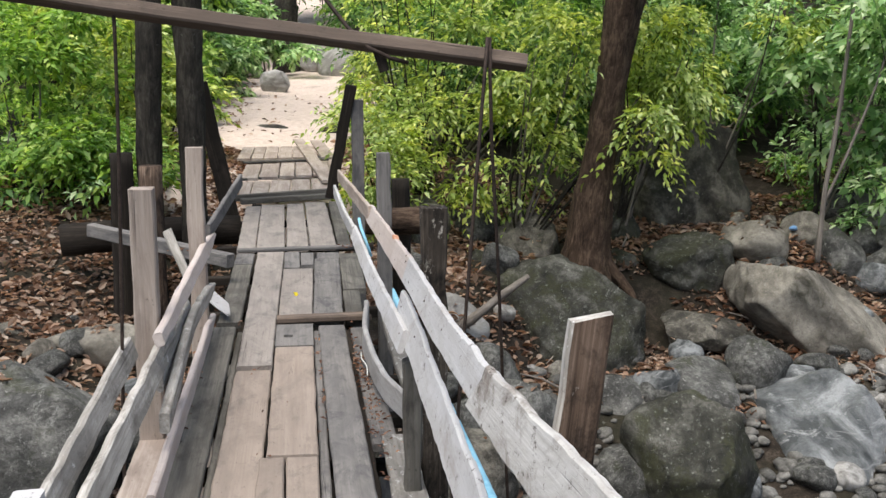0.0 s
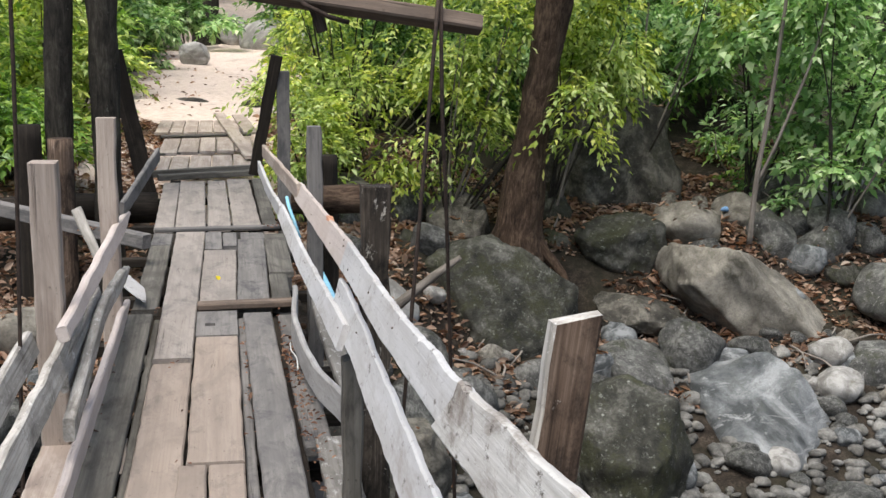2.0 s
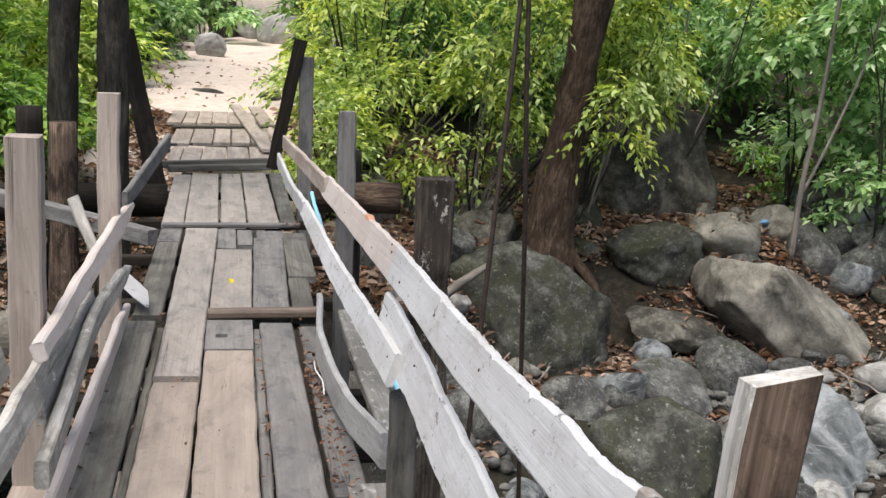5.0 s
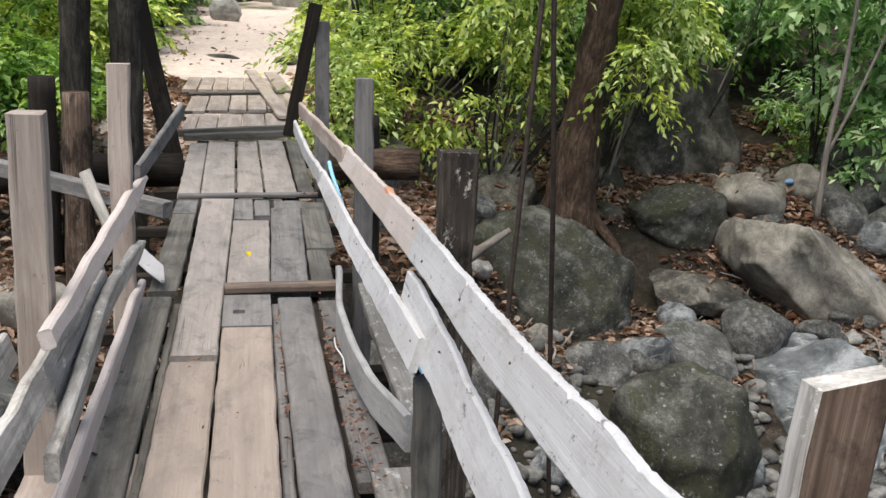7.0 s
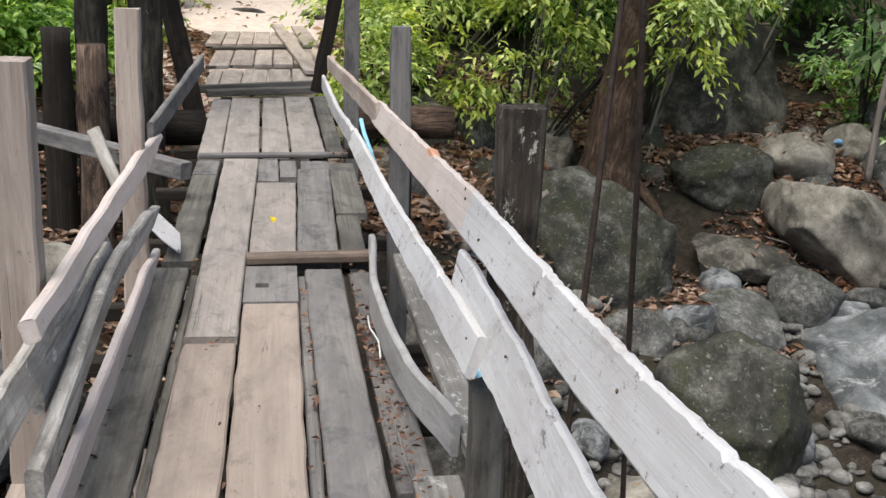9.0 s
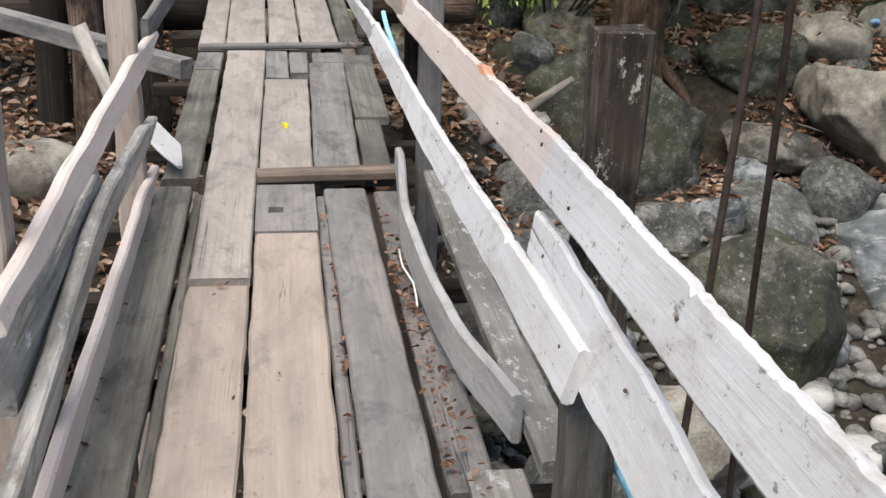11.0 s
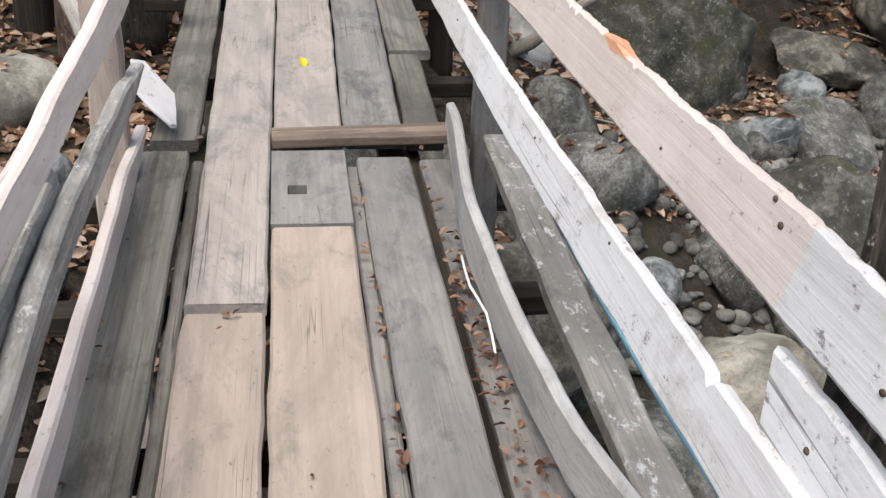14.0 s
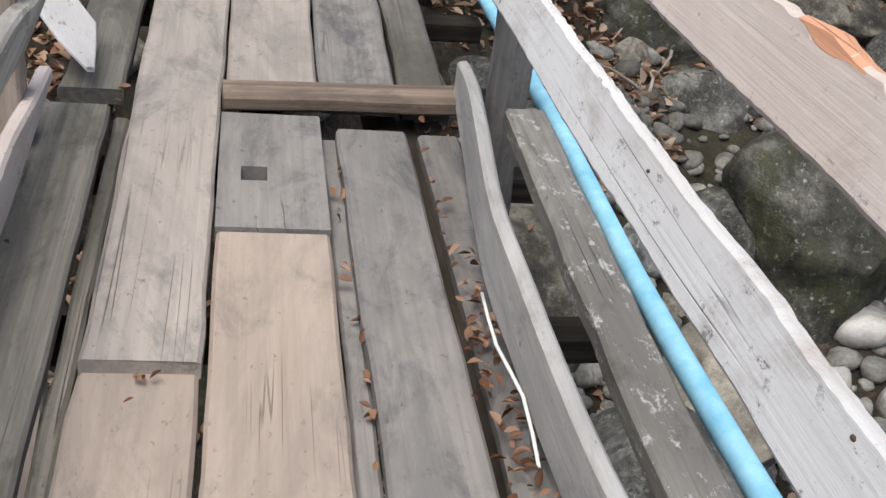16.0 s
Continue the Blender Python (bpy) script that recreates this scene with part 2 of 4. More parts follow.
def ground_material():
    n = Nodes("forest_floor", 0.95)
    v = n.coords((1.0, 1.0, 1.0))
    a, b, c = n.noise(v, 0.7, 5.0), n.noise(v, 7.0, 7.0, 0.7), n.noise(v, 45.0, 5.0, 0.75)
    soil = n.ramp(n.mix(0.5, b, c), [(0.35, (0.008, 0.0065, 0.005)), (0.5, (0.026, 0.02, 0.015)), (0.66, (0.095, 0.075, 0.057))])
    soil = n.mix(n.ramp(a, [(0.45, 0.0), (0.65, 0.6)]), soil, (0.028, 0.028, 0.017))
    tc = n.add("TexCoord")
    sep = n.add("SeparateXYZ")
    n.link(tc.outputs["Object"], sep.inputs[0])
    # a trodden sandy path goes on from the bridge's end
    x_off = n.add("MapRange")
    x_off.inputs["From Min"].default_value, x_off.inputs["From Max"].default_value = 9.0, 34.0
    x_off.inputs["To Min"].default_value, x_off.inputs["To Max"].default_value = -0.2, 0.9
    n.link(sep.outputs["Y"], x_off.inputs["Value"])
    dx = n.add("Math")
    dx.operation = "SUBTRACT"
    n.link(sep.outputs["X"], dx.inputs[0])
    n.link(x_off.outputs[0], dx.inputs[1])
    ab = n.add("Math")
    ab.operation = "ABSOLUTE"
    n.link(dx.outputs[0], ab.inputs[0])
    wob = n.add("Math")
    wob.operation = "MULTIPLY_ADD"
    wob.inputs[1].default_value = 1.6
    n.link(n.noise(v, 1.3, 4.0), wob.inputs[0])
    n.link(ab.outputs[0], wob.inputs[2])
    near = n.add("MapRange")
    near.inputs["From Min"].default_value, near.inputs["From Max"].default_value = 3.3, 2.3
    n.link(wob.outputs[0], near.inputs["Value"])
    start = n.add("MapRange")
    start.inputs["From Min"].default_value, start.inputs["From Max"].default_value = 7.5, 9.5
    n.link(sep.outputs["Y"], start.inputs["Value"])
    both = n.add("Math")
    both.operation = "MULTIPLY"
    n.link(near.outputs[0], both.inputs[0])
    n.link(start.outputs[0], both.inputs[1])
    sand = n.ramp(n.mix(0.5, b, c), [(0.32, (0.32, 0.245, 0.20)), (0.48, (0.60, 0.49, 0.415)), (0.64, (0.72, 0.62, 0.55))])
    sand = n.mix(n.ramp(n.noise(v, 1.1, 7.0, 0.75, 0.6), [(0.56, 0.0), (0.68, 0.5)]), sand, (0.24, 0.18, 0.145))
    col = n.mix(both.outputs[0], soil, sand)
    return n.finish(col, n.mix(0.5, b, c), 0.7, 0.05)


M_GROUND = ground_material()


def simple(name, a, b, rough, scale=20.0, metal=0.0):
    n = Nodes(name, rough)
    n.bsdf.inputs["Metallic"].default_value = metal
    f = n.noise(n.coords((1.0, 1.0, 1.0)), scale, 6.0, 0.7)
    return n.finish(n.ramp(f, [(0.3, a), (0.7, b)]), f, 0.25, 0.004)


M_PIPE = simple("blue_pvc", (0.17, 0.44, 0.60), (0.36, 0.64, 0.77), 0.55, 14.0)
M_CABLE = simple("rusty_steel", (0.02, 0.016, 0.014), (0.07, 0.05, 0.04), 0.7, 40.0, 0.3)
M_CORD = simple("pale_plastic", (0.5, 0.5, 0.47), (0.7, 0.7, 0.67), 0.6, 20.0)
M_LITTER = simple("blue_plastic", (0.12, 0.26, 0.48), (0.25, 0.42, 0.65), 0.5, 20.0)


# ---- builders ----
def mesh_of(name, verts, faces, mat, smooth=False):
    me = bpy.data.meshes.new(name)
    me.from_pydata([tuple(v) for v in verts], [], faces)
    me.update()
    if smooth:
        me.polygons.foreach_set("use_smooth", [True] * len(me.polygons))
    me.materials.append(mat)
    return me


def thing(name, at=(0, 0, 0), label="", category="", group="", kind=""):
    ob = new(name)
    ob.location = at
    ob.empty_display_size = 0.1
    return tagged(ob, label, category, group, kind)


def placed(ob):
    """The pose in the world of a thing, or of a part under things and parts."""
    return ob.matrix_basis.copy() if ob.parent is None else placed(ob.parent) @ ob.matrix_basis


def attach(ob, parent, world_matrix):
    """Hangs ob under parent at a place given in the world."""
    if parent is None:
        ob.matrix_basis = world_matrix
    else:
        ob.parent = parent
        ob.matrix_basis = placed(parent).inverted() @ world_matrix
    return ob


def interp(rows, s):
    for (a, *u), (b, *v) in zip(rows, rows[1:]):
        if s <= b:
            f = 0 if b == a else max(0.0, (s - a) / (b - a))
            f = f * f * (3 - 2 * f) * 0.5 + f * 0.5
            return [p + (q - p) * f for p, q in zip(u, v)]
    return list(rows[-1][1:])


def board(name, p0, p1, width, thick, mat, parent=None, up=(0, 0, 1), bend=None, taper=None, wear=0.006, cut0=0.0, cut1=0.0, label="", step=0.11, ragged=0.0, split=None, splits=0.0):
    """A worn sawn board from p0 to p1. width lies across, thick along up. bend: rows (share, sideways, upwards); taper: rows (share, width factor);
    cut0, cut1: how far an end is cut askew; ragged: splintered upper edge; splits: cracks along it, about so many a metre; split: (share, material) for a stretch painted otherwise."""
    p0, p1 = Vector(p0), Vector(p1)
    y = (p1 - p0).normalized()
    u = Vector(up)
    x = y.cross(u).normalized()
    z = x.cross(y)
    m = Matrix((x, y, z)).transposed().to_4x4()
    m.translation = p0
    length = (p1 - p0).length
    count = max(2, int(length / step))
    rnd = random.Random(hash((round(p0.x, 2), round(p0.y, 2), round(p1.z, 2))) & 0xFFFF)
    seed = rnd.random() * 50
    verts, faces = [], []
    c = min(0.007, thick * 0.25)
    for i in range(count + 1):
        s = i / count
        w = width / 2 * (interp(taper, s)[0] if taper else 1.0)
        dx, dz = interp(bend, s) if bend else (0, 0)
        t = thick / 2
        el = w + wear * noise.noise((seed, s * length * 5, 0.0)) * 1.5 + rnd.uniform(-wear, wear) * 0.3
        er = w + wear * noise.noise((seed, s * length * 5, 9.0)) * 1.5 + rnd.uniform(-wear, wear) * 0.3
        if ragged:
            el += ragged * (0.5 * noise.noise((seed, s * length * 6, 3.0)) + rnd.uniform(-0.14, 0.14))
            if noise.noise((seed, s * length * 1.6, 6.0)) > -0.12 and rnd.random() < step * splits:
                el -= ragged * rnd.uniform(0.5, 1.5)
        warp = 0.002 * noise.noise((seed, s * length * 2, 4.0))
        for px, pz in ((-el, -t + c), (-el + c, -t), (er - c, -t), (er, -t + c), (er, t - c), (er - c, t), (-el + c, t), (-el, t - c)):
            ly = s * length
            f = px / max(w, 1e-4) * 0.5
            if i == 0:
                ly += f * cut0 + rnd.uniform(-1, 1) * wear * 0.5
            if i == count:
                ly += f * cut1 + rnd.uniform(-1, 1) * wear * 0.5
            verts.append((px + dx, ly, pz + dz + warp))
    for i in range(count):
        for k in range(8):
            a, b = i * 8 + k, i * 8 + (k + 1) % 8
            faces.append((a, b, b + 8, a + 8))
    faces.append(tuple(range(7, -1, -1)))
    faces.append(tuple(count * 8 + k for k in range(8)))
    me = mesh_of(name, verts, faces, mat)
    if split:
        me.materials.append(split[1])
        edge = [split[0] * count + 0.9 * noise.noise((seed, k * 1.7, 2.0)) for k in range(8)]
        for q in me.polygons:
            if q.index < count * 8 and q.index // 8 > edge[q.index % 8]:
                q.material_index = 1
        me.polygons[len(me.polygons) - 1].material_index = 1
    ob = new(name, me)
    if label:
        ob["label"] = label
    return attach(ob, parent, m)


def tube(name, points, radii, mat, parent=None, sides=10, rough=0.0, label="", grooves=0):
    """A round limb, cable or pipe through the points, tapering by the radii. Its local y axis runs along its first stretch."""
    pts = [Vector(p) for p in points]
    fine, rad = [], []
    for i in range(len(pts) - 1):
        a, b = pts[max(i - 1, 0)], pts[i]
        c2, d = pts[i + 1], pts[min(i + 2, len(pts) - 1)]
        n = max(2, min(14, int((c2 - b).length / 0.18)))
        for k in range(n):
            t = k / n
            fine.append(0.5 * ((2 * b) + (c2 - a) * t + (2 * a - 5 * b + 4 * c2 - d) * t * t + (3 * b - a - 3 * c2 + d) * t ** 3))
            rad.append(radii[i] + (radii[i + 1] - radii[i]) * t)
    fine.append(pts[-1])
    rad.append(radii[-1])
    axis = (pts[-1] - pts[0]).normalized()
    q = Vector((0, 1, 0)).rotation_difference(axis)
    m = Matrix.Translation(pts[0]) @ q.to_matrix().to_4x4()
    inv = m.inverted()
    verts, faces = [], []
    side = axis.orthogonal().normalized()
    for i, (p, r) in enumerate(zip(fine, rad)):
        d = (fine[min(i + 1, len(fine) - 1)] - fine[max(i - 1, 0)]).normalized()
        side = (side - d * side.dot(d)).normalized()
        other = d.cross(side)
        for k in range(sides):
            a = 2 * math.pi * k / sides
            rr = r * (1 + rough * noise.noise((p.x * 4 + math.cos(a) * 2, p.y * 4 + math.sin(a) * 2, p.z * 2.2)))
            if grooves:
                rr *= 1 + 0.09 * math.cos(a * grooves + p.z * 1.5)
            verts.append(inv @ (p + (side * math.cos(a) + other * math.sin(a)) * rr))
    n = len(fine)
    for i in range(n - 1):
        for k in range(sides):
            a, b = i * sides + k, i * sides + (k + 1) % sides
            faces.append((a, b, b + sides, a + sides))
    faces.append(tuple(range(sides - 1, -1, -1)))
    faces.append(tuple((n - 1) * sides + k for k in range(sides)))
    ob = new(name, mesh_of(name, verts, faces, mat, True))
    if label:
        ob["label"] = label
    return attach(ob, parent, m)


def stone_mesh(name, size, seed, mat, sub=4, rough=0.28, cuts=5, fine=0.045, box=0.25):
    """A boulder: a ball, squared off by box, cut by a few planes into blunt facets, then made uneven at several scales."""
    bm = bmesh.new()
    bmesh.ops.create_icosphere(bm, subdivisions=sub, radius=1.0)
    rnd = random.Random(seed)
    planes = []
    for _ in range(cuts):
        d = Vector((rnd.uniform(-1, 1), rnd.uniform(-1, 1), rnd.uniform(-0.5, 1))).normalized()
        planes.append((d, rnd.uniform(0.58, 0.8)))
    off = Vector((seed * 3.7, seed * 1.3, seed * 2.1))
    for v in bm.verts:
        p = v.co.copy()
        p = p.lerp(p * (0.84 / max(abs(p.x), abs(p.y), abs(p.z))), box)
        p *= 1 + rough * noise.noise(p * 0.9 + off)
        for d, lim in planes:
            over = p.dot(d) - lim
            if over > 0:
                p -= d * over * 0.94
        p *= 1.14 - 0.09 * abs(noise.noise(p * 1.8 + off)) + fine * noise.noise(p * 3.5 + off) + fine * 0.7 * noise.noise(p * 8 + off) + fine * 0.35 * noise.noise(p * 19 + off)
        v.co = Vector((p.x * size[0], p.y * size[1], p.z * size[2]))
    me = bpy.data.meshes.new(name)
    bm.to_mesh(me)
    bm.free()
    me.polygons.foreach_set("use_smooth", [True] * len(me.polygons))
    me.materials.append(mat)
    return me


def boulder(at, size, turn, seed, mat, label, name="boulder", sub=4, rough=0.28, cuts=5, tilt=(0, 0), category="boulder", box=0.25):
    ob = new(name, stone_mesh(name, size, seed, mat, sub + 1 if sub == 4 else sub, rough, cuts, 0.05, box))
    ob.matrix_basis = pose(*at, tilt[0], tilt[1], turn)
    return tagged(ob, label, category)


LEAF = np.array(((0, 0, 0), (-0.5, 0.42, 0.10), (0, 0.45, 0), (0.5, 0.42, 0.10), (0, 1, -0.12)), float)
LEAF_FACES = np.array(((0, 2, 1), (0, 3, 2), (1, 2, 4), (2, 3, 4)))


DRY = np.array(((0, 0, 0), (-0.34, 0.2, 0.08), (-0.5, 0.48, 0.16), (-0.3, 0.8, 0.10), (0.04, 1.02, -0.02), (0.32, 0.76, 0.14), (0.5, 0.46, 0.2), (0.36, 0.18, 0.1), (0, 0.5, -0.02)), float)
DRY_FACES = np.array([(8, (i + 1) % 8, i) for i in range(8)])


def leaf_mesh(name, base, ahead, normal, length, width, mat, shape=LEAF, tris=LEAF_FACES):
    """Many folded leaves in one mesh."""
    n = len(base)
    ahead = ahead / np.linalg.norm(ahead, axis=1, keepdims=True)
    across = np.cross(ahead, normal)
    across /= np.linalg.norm(across, axis=1, keepdims=True) + 1e-9
    up = np.cross(across, ahead)
    v = (base[:, None, :] + shape[None, :, 0, None] * across[:, None, :] * width[:, None, None]
         + shape[None, :, 1, None] * ahead[:, None, :] * length[:, None, None] + shape[None, :, 2, None] * up[:, None, :] * length[:, None, None])
    f = (tris[None] + len(shape) * np.arange(n)[:, None, None]).reshape(-1, 3)
    me = bpy.data.meshes.new(name)
    me.vertices.add(len(shape) * n)
    me.vertices.foreach_set("co", v.reshape(-1))
    me.loops.add(3 * len(tris) * n)
    me.loops.foreach_set("vertex_index", f.reshape(-1).astype(np.int32))
    me.polygons.add(len(tris) * n)
    me.polygons.foreach_set("loop_start", np.arange(0, 3 * len(tris) * n, 3, dtype=np.int32))
    me.update()
    me.validate()
    me.materials.append(mat)
    return me


def foliage(name, blobs, leaf, mat, parent, seed, per_twig=9, droop=0.35, slim=0.44, twig=0.34):
    """A crown of leafy sprays in uneven layers with gaps between them. Each twig bears its leaves in two rows. blobs: (centre, radii, twigs)."""
    rng = np.random.default_rng(seed)
    bases, aheads = [], []
    for c, r, n in blobs:
        c, r = np.array(c), np.array(r)
        m = max(4, n // 20)
        d = rng.normal(size=(m, 3))
        d /= np.linalg.norm(d, axis=1, keepdims=True)
        d *= rng.uniform(0.15, 1.0, (m, 1)) ** 0.45 * rng.uniform(0.85, 1.2, (m, 1))
        pad = np.clip(r.mean() * rng.uniform(0.2, 0.45, m), 0.18, 0.62)
        k = rng.integers(0, m, n)
        lie_out = rng.normal(size=(n, 3)) * np.array((1, 1, 0.3))
        lie_out /= np.linalg.norm(lie_out, axis=1, keepdims=True)
        start = c + d[k] * r + lie_out * (pad[k] * rng.uniform(0, 1, n) ** 0.6)[:, None]
        start[:, 2] -= 0.5 * pad[k] * (np.linalg.norm(start - c - d[k] * r, axis=1) / pad[k]) ** 2 * droop
        way = lie_out + 0.45 * d[k] + rng.normal(size=(n, 3)) * 0.28 + np.array((0, 0, -0.55 * droop))
        way /= np.linalg.norm(way, axis=1, keepdims=True)
        side = np.cross(way, np.array((0, 0, 1.0)) + rng.normal(size=(n, 3)) * 0.3)
        side /= np.linalg.norm(side, axis=1, keepdims=True) + 1e-9
        long = twig * rng.uniform(0.6, 1.4, (n, 1, 1))
        f = ((np.arange(per_twig) + 0.5) / per_twig)[None, :, None] + rng.normal(size=(n, per_twig, 1)) * 0.03
        hand = np.where(np.arange(per_twig) % 2, 1.0, -1.0)[None, :, None]
        p = start[:, None, :] + way[:, None, :] * f * long - np.array((0, 0, 1)) * f * f * long * droop + rng.normal(size=(n, per_twig, 3)) * 0.012
        a = way[:, None, :] * (0.45 + 0.5 * f) + side[:, None, :] * hand * (1.0 - 0.55 * f) + rng.normal(size=(n, per_twig, 3)) * 0.25 - np.array((0, 0, 0.55 * droop))
        bases.append(p.reshape(-1, 3))
        aheads.append(a.reshape(-1, 3))
    base, ahead = np.concatenate(bases), np.concatenate(aheads)
    n = len(base)
    normal = np.array((0, 0, 1.0)) + rng.normal(size=(n, 3)) * 0.33
    length = leaf * rng.uniform(0.6, 1.25, n)
    base0 = np.array(parent.location) if parent is not None else np.zeros(3)
    ob = new(name, leaf_mesh(name, base - base0, ahead, normal, length, length * slim * rng.uniform(0.8, 1.2, n), mat))
    if parent is not None:
        ob.parent = parent
    return ob


def smooth(a, b, v):
    t = min(1.0, max(0.0, (v - a) / (b - a)))
    return t * t * (3 - 2 * t)


def lie(rows, v):
    for (a, p), (b, q) in zip(rows, rows[1:]):
        if v <= b:
            return p + (q - p) * smooth(a, b, v)
    return rows[-1][1]


def ground_height(x, y):
    """The gully under the bridge, its far bank with the path, and the wooded slope beyond."""
    u = y - min(8.0, 1.4 * max(0.0, x + 2.0))
    z = lie(((-40, -3.8), (-6, -3.8), (-3.5, -3.5), (0, -2.4), (2.4, -1.25), (5, -0.95), (7, -0.5), (10, -0.06)), u)
    z += 0.035 * max(0.0, y - 12) * (1 - smooth(40, 60, y))
    z += 0.28 * max(0.0, min(y - 15, 30)) * smooth(3.0, 9.0, x)
    z += 0.16 * max(0.0, min(y - 13, 30)) * smooth(-2.5, -9.0, x)
    z += 0.22 * max(0.0, min(x - 11, 20)) * smooth(-4, 4, y)
    z += lie(((-60, 3.0), (-14, 3.7), (-9.2, 3.7), (-6.5, 0)), y) if y < -6.5 else 0
    z += 0.2 * max(0.0, min(y - 34, 30))
    z += 0.10 * noise.noise((x * 0.6, y * 0.6, 1.0)) + 0.04 * noise.noise((x * 2.1, y * 2.1, 5.0))
    return z


# ---- ground ----
def build_ground():
    def axis(a, b, inner0, inner1, fine, coarse):
        out, v = [], a
        while v < b:
            out.append(v)
            inside = inner0 <= v < inner1
            far = min(abs(v - inner0), abs(v - inner1))
            v += fine if inside else max(fine, coarse * (0.15 + far * 0.12))
        return out + [b]
    xs = axis(-400, 400, -7, 13, 0.22, 1.5)
    ys = axis(-300, 600, -8, 28, 0.22, 1.5)
    verts = [(x, y, ground_height(x, y)) for y in ys for x in xs]
    n = len(xs)
    faces = [(j * n + i, j * n + i + 1, (j + 1) * n + i + 1, (j + 1) * n + i) for j in range(len(ys) - 1) for i in range(n - 1)]
    ob = new("ground", mesh_of("ground", verts, faces, M_GROUND, True))
    tagged(ob, "brown leaf-strewn forest floor with a sandy path", "ground", kind="structure")


build_ground()

# ---- the footbridge's deck ----
bridge = thing("footbridge", (0, 0, -0.04), "weathered grey and tan plank footbridge over a rocky gully", "bridge")


def plank(x0, x1, y0, y1, mat, z=0.0, shift=0.0, wide=None, thick=0.04, name="plank", cut0=0.0, cut1=0.0, label=""):
    """A deck plank from y0 to y1, between x0 and x1 at its near end; shift: how far it drifts sideways; wide: its width factor at the far end."""
    c = (x0 + x1) / 2
    taper = [(0, 1.0), (1, wide)] if wide else None
    return board(name, (c, y0, z - thick / 2), (c + shift, y1, z - thick / 2), x1 - x0, thick, mat, bridge, taper=taper, wear=0.004, cut0=cut0, cut1=cut1, label=label)


# near stretch, worn tan boards in the middle
plank(-0.42, -0.255, -3.4, 1.0, M_DIM, -0.012)
plank(-0.250, -0.215, -3.4, 1.02, M_DIM, -0.055, thick=0.05)
plank(-0.214, -0.016, -2.7, -0.026, M_TAN, -0.012, 0.009)
plank(-0.200, -0.006, -0.028, 3.5, M_TANGREY, 0.014, 0.008, 1.15, label="tan plank with a stepped, overlapping end")
plank(-0.03, 0.085, -3.3, -1.44, M_TAN, -0.006)
plank(0.092, 0.228, -3.2, -1.45, M_TAN, -0.004)
plank(0.002, 0.229, -1.43, 0.415, M_TAN, 0.0)
plank(0.240, 0.282, -3.3, 0.9, M_GREY, -0.03, -0.008)
plank(0.305, 0.47, -3.3, 0.89, M_GREY, 0.006, -0.04)
plank(0.480, 0.60, -1.25, 0.95, M_GREY, -0.03, -0.02, 0.85)
plank(0.49, 0.66, -3.6, -1.2, M_LICHEN, -0.004, 0.02, 0.8)
# behind the first batten
plank(-0.38, -0.232, 1.06, 3.03, M_DIM, 0.0)
plank(-0.385, -0.232, 3.05, 3.50, M_GREY, 0.002)
plank(0.007, 0.229, 1.07, 2.81, M_TANGREY, 0.0, 0.016, 1.06)
plank(0.235, 0.43, 1.07, 3.22, M_GREY, 0.0, 0.038, 1.05)
plank(0.29, 0.48, 3.25, 3.52, M_GREY, -0.004)
plank(0.445, 0.565, 1.07, 1.98, M_DIM, -0.008, 0.014)
plank(0.462, 0.63, 2.02, 3.45, M_DIM, -0.004, 0.01)
plank(0.02, 0.148, 2.83, 3.52, M_GREY, 0.006, label="short patch board")
plank(0.155, 0.262, 2.98, 3.52, M_GREY, -0.002)
# third stretch
plank(-0.395, -0.236, 3.74, 6.40, M_TANGREY, 0.0, -0.04, 1.03)
plank(-0.228, 0.016, 3.76, 6.46, M_TANGREY, 0.004, -0.04, 1.02)
plank(0.034, 0.226, 3.78, 6.52, M_TANGREY, 0.0, -0.035, 0.95)
plank(0.240, 0.470, 3.80, 6.62, M_TANGREY, 0.002, -0.04, 1.0)
plank(0.482, 0.602, 3.86, 6.70, M_DIM, -0.004, -0.02, 1.0)
# planks behind the walker, out to the near bank
for k, (xa, xb) in enumerate(((-0.42, -0.22), (-0.205, 0.0), (0.012, 0.232), (0.245, 0.46), (0.475, 0.62))):
    plank(xa, xb, -6.244 + 0.1 * (k % 2), -3.45, (M_GREY, M_TAN)[k % 2], -0.002)
    plank(xa, xb, -9.0, -6.25 + 0.1 * (k % 2), (M_TAN, M_GREY)[k % 2], 0.0)


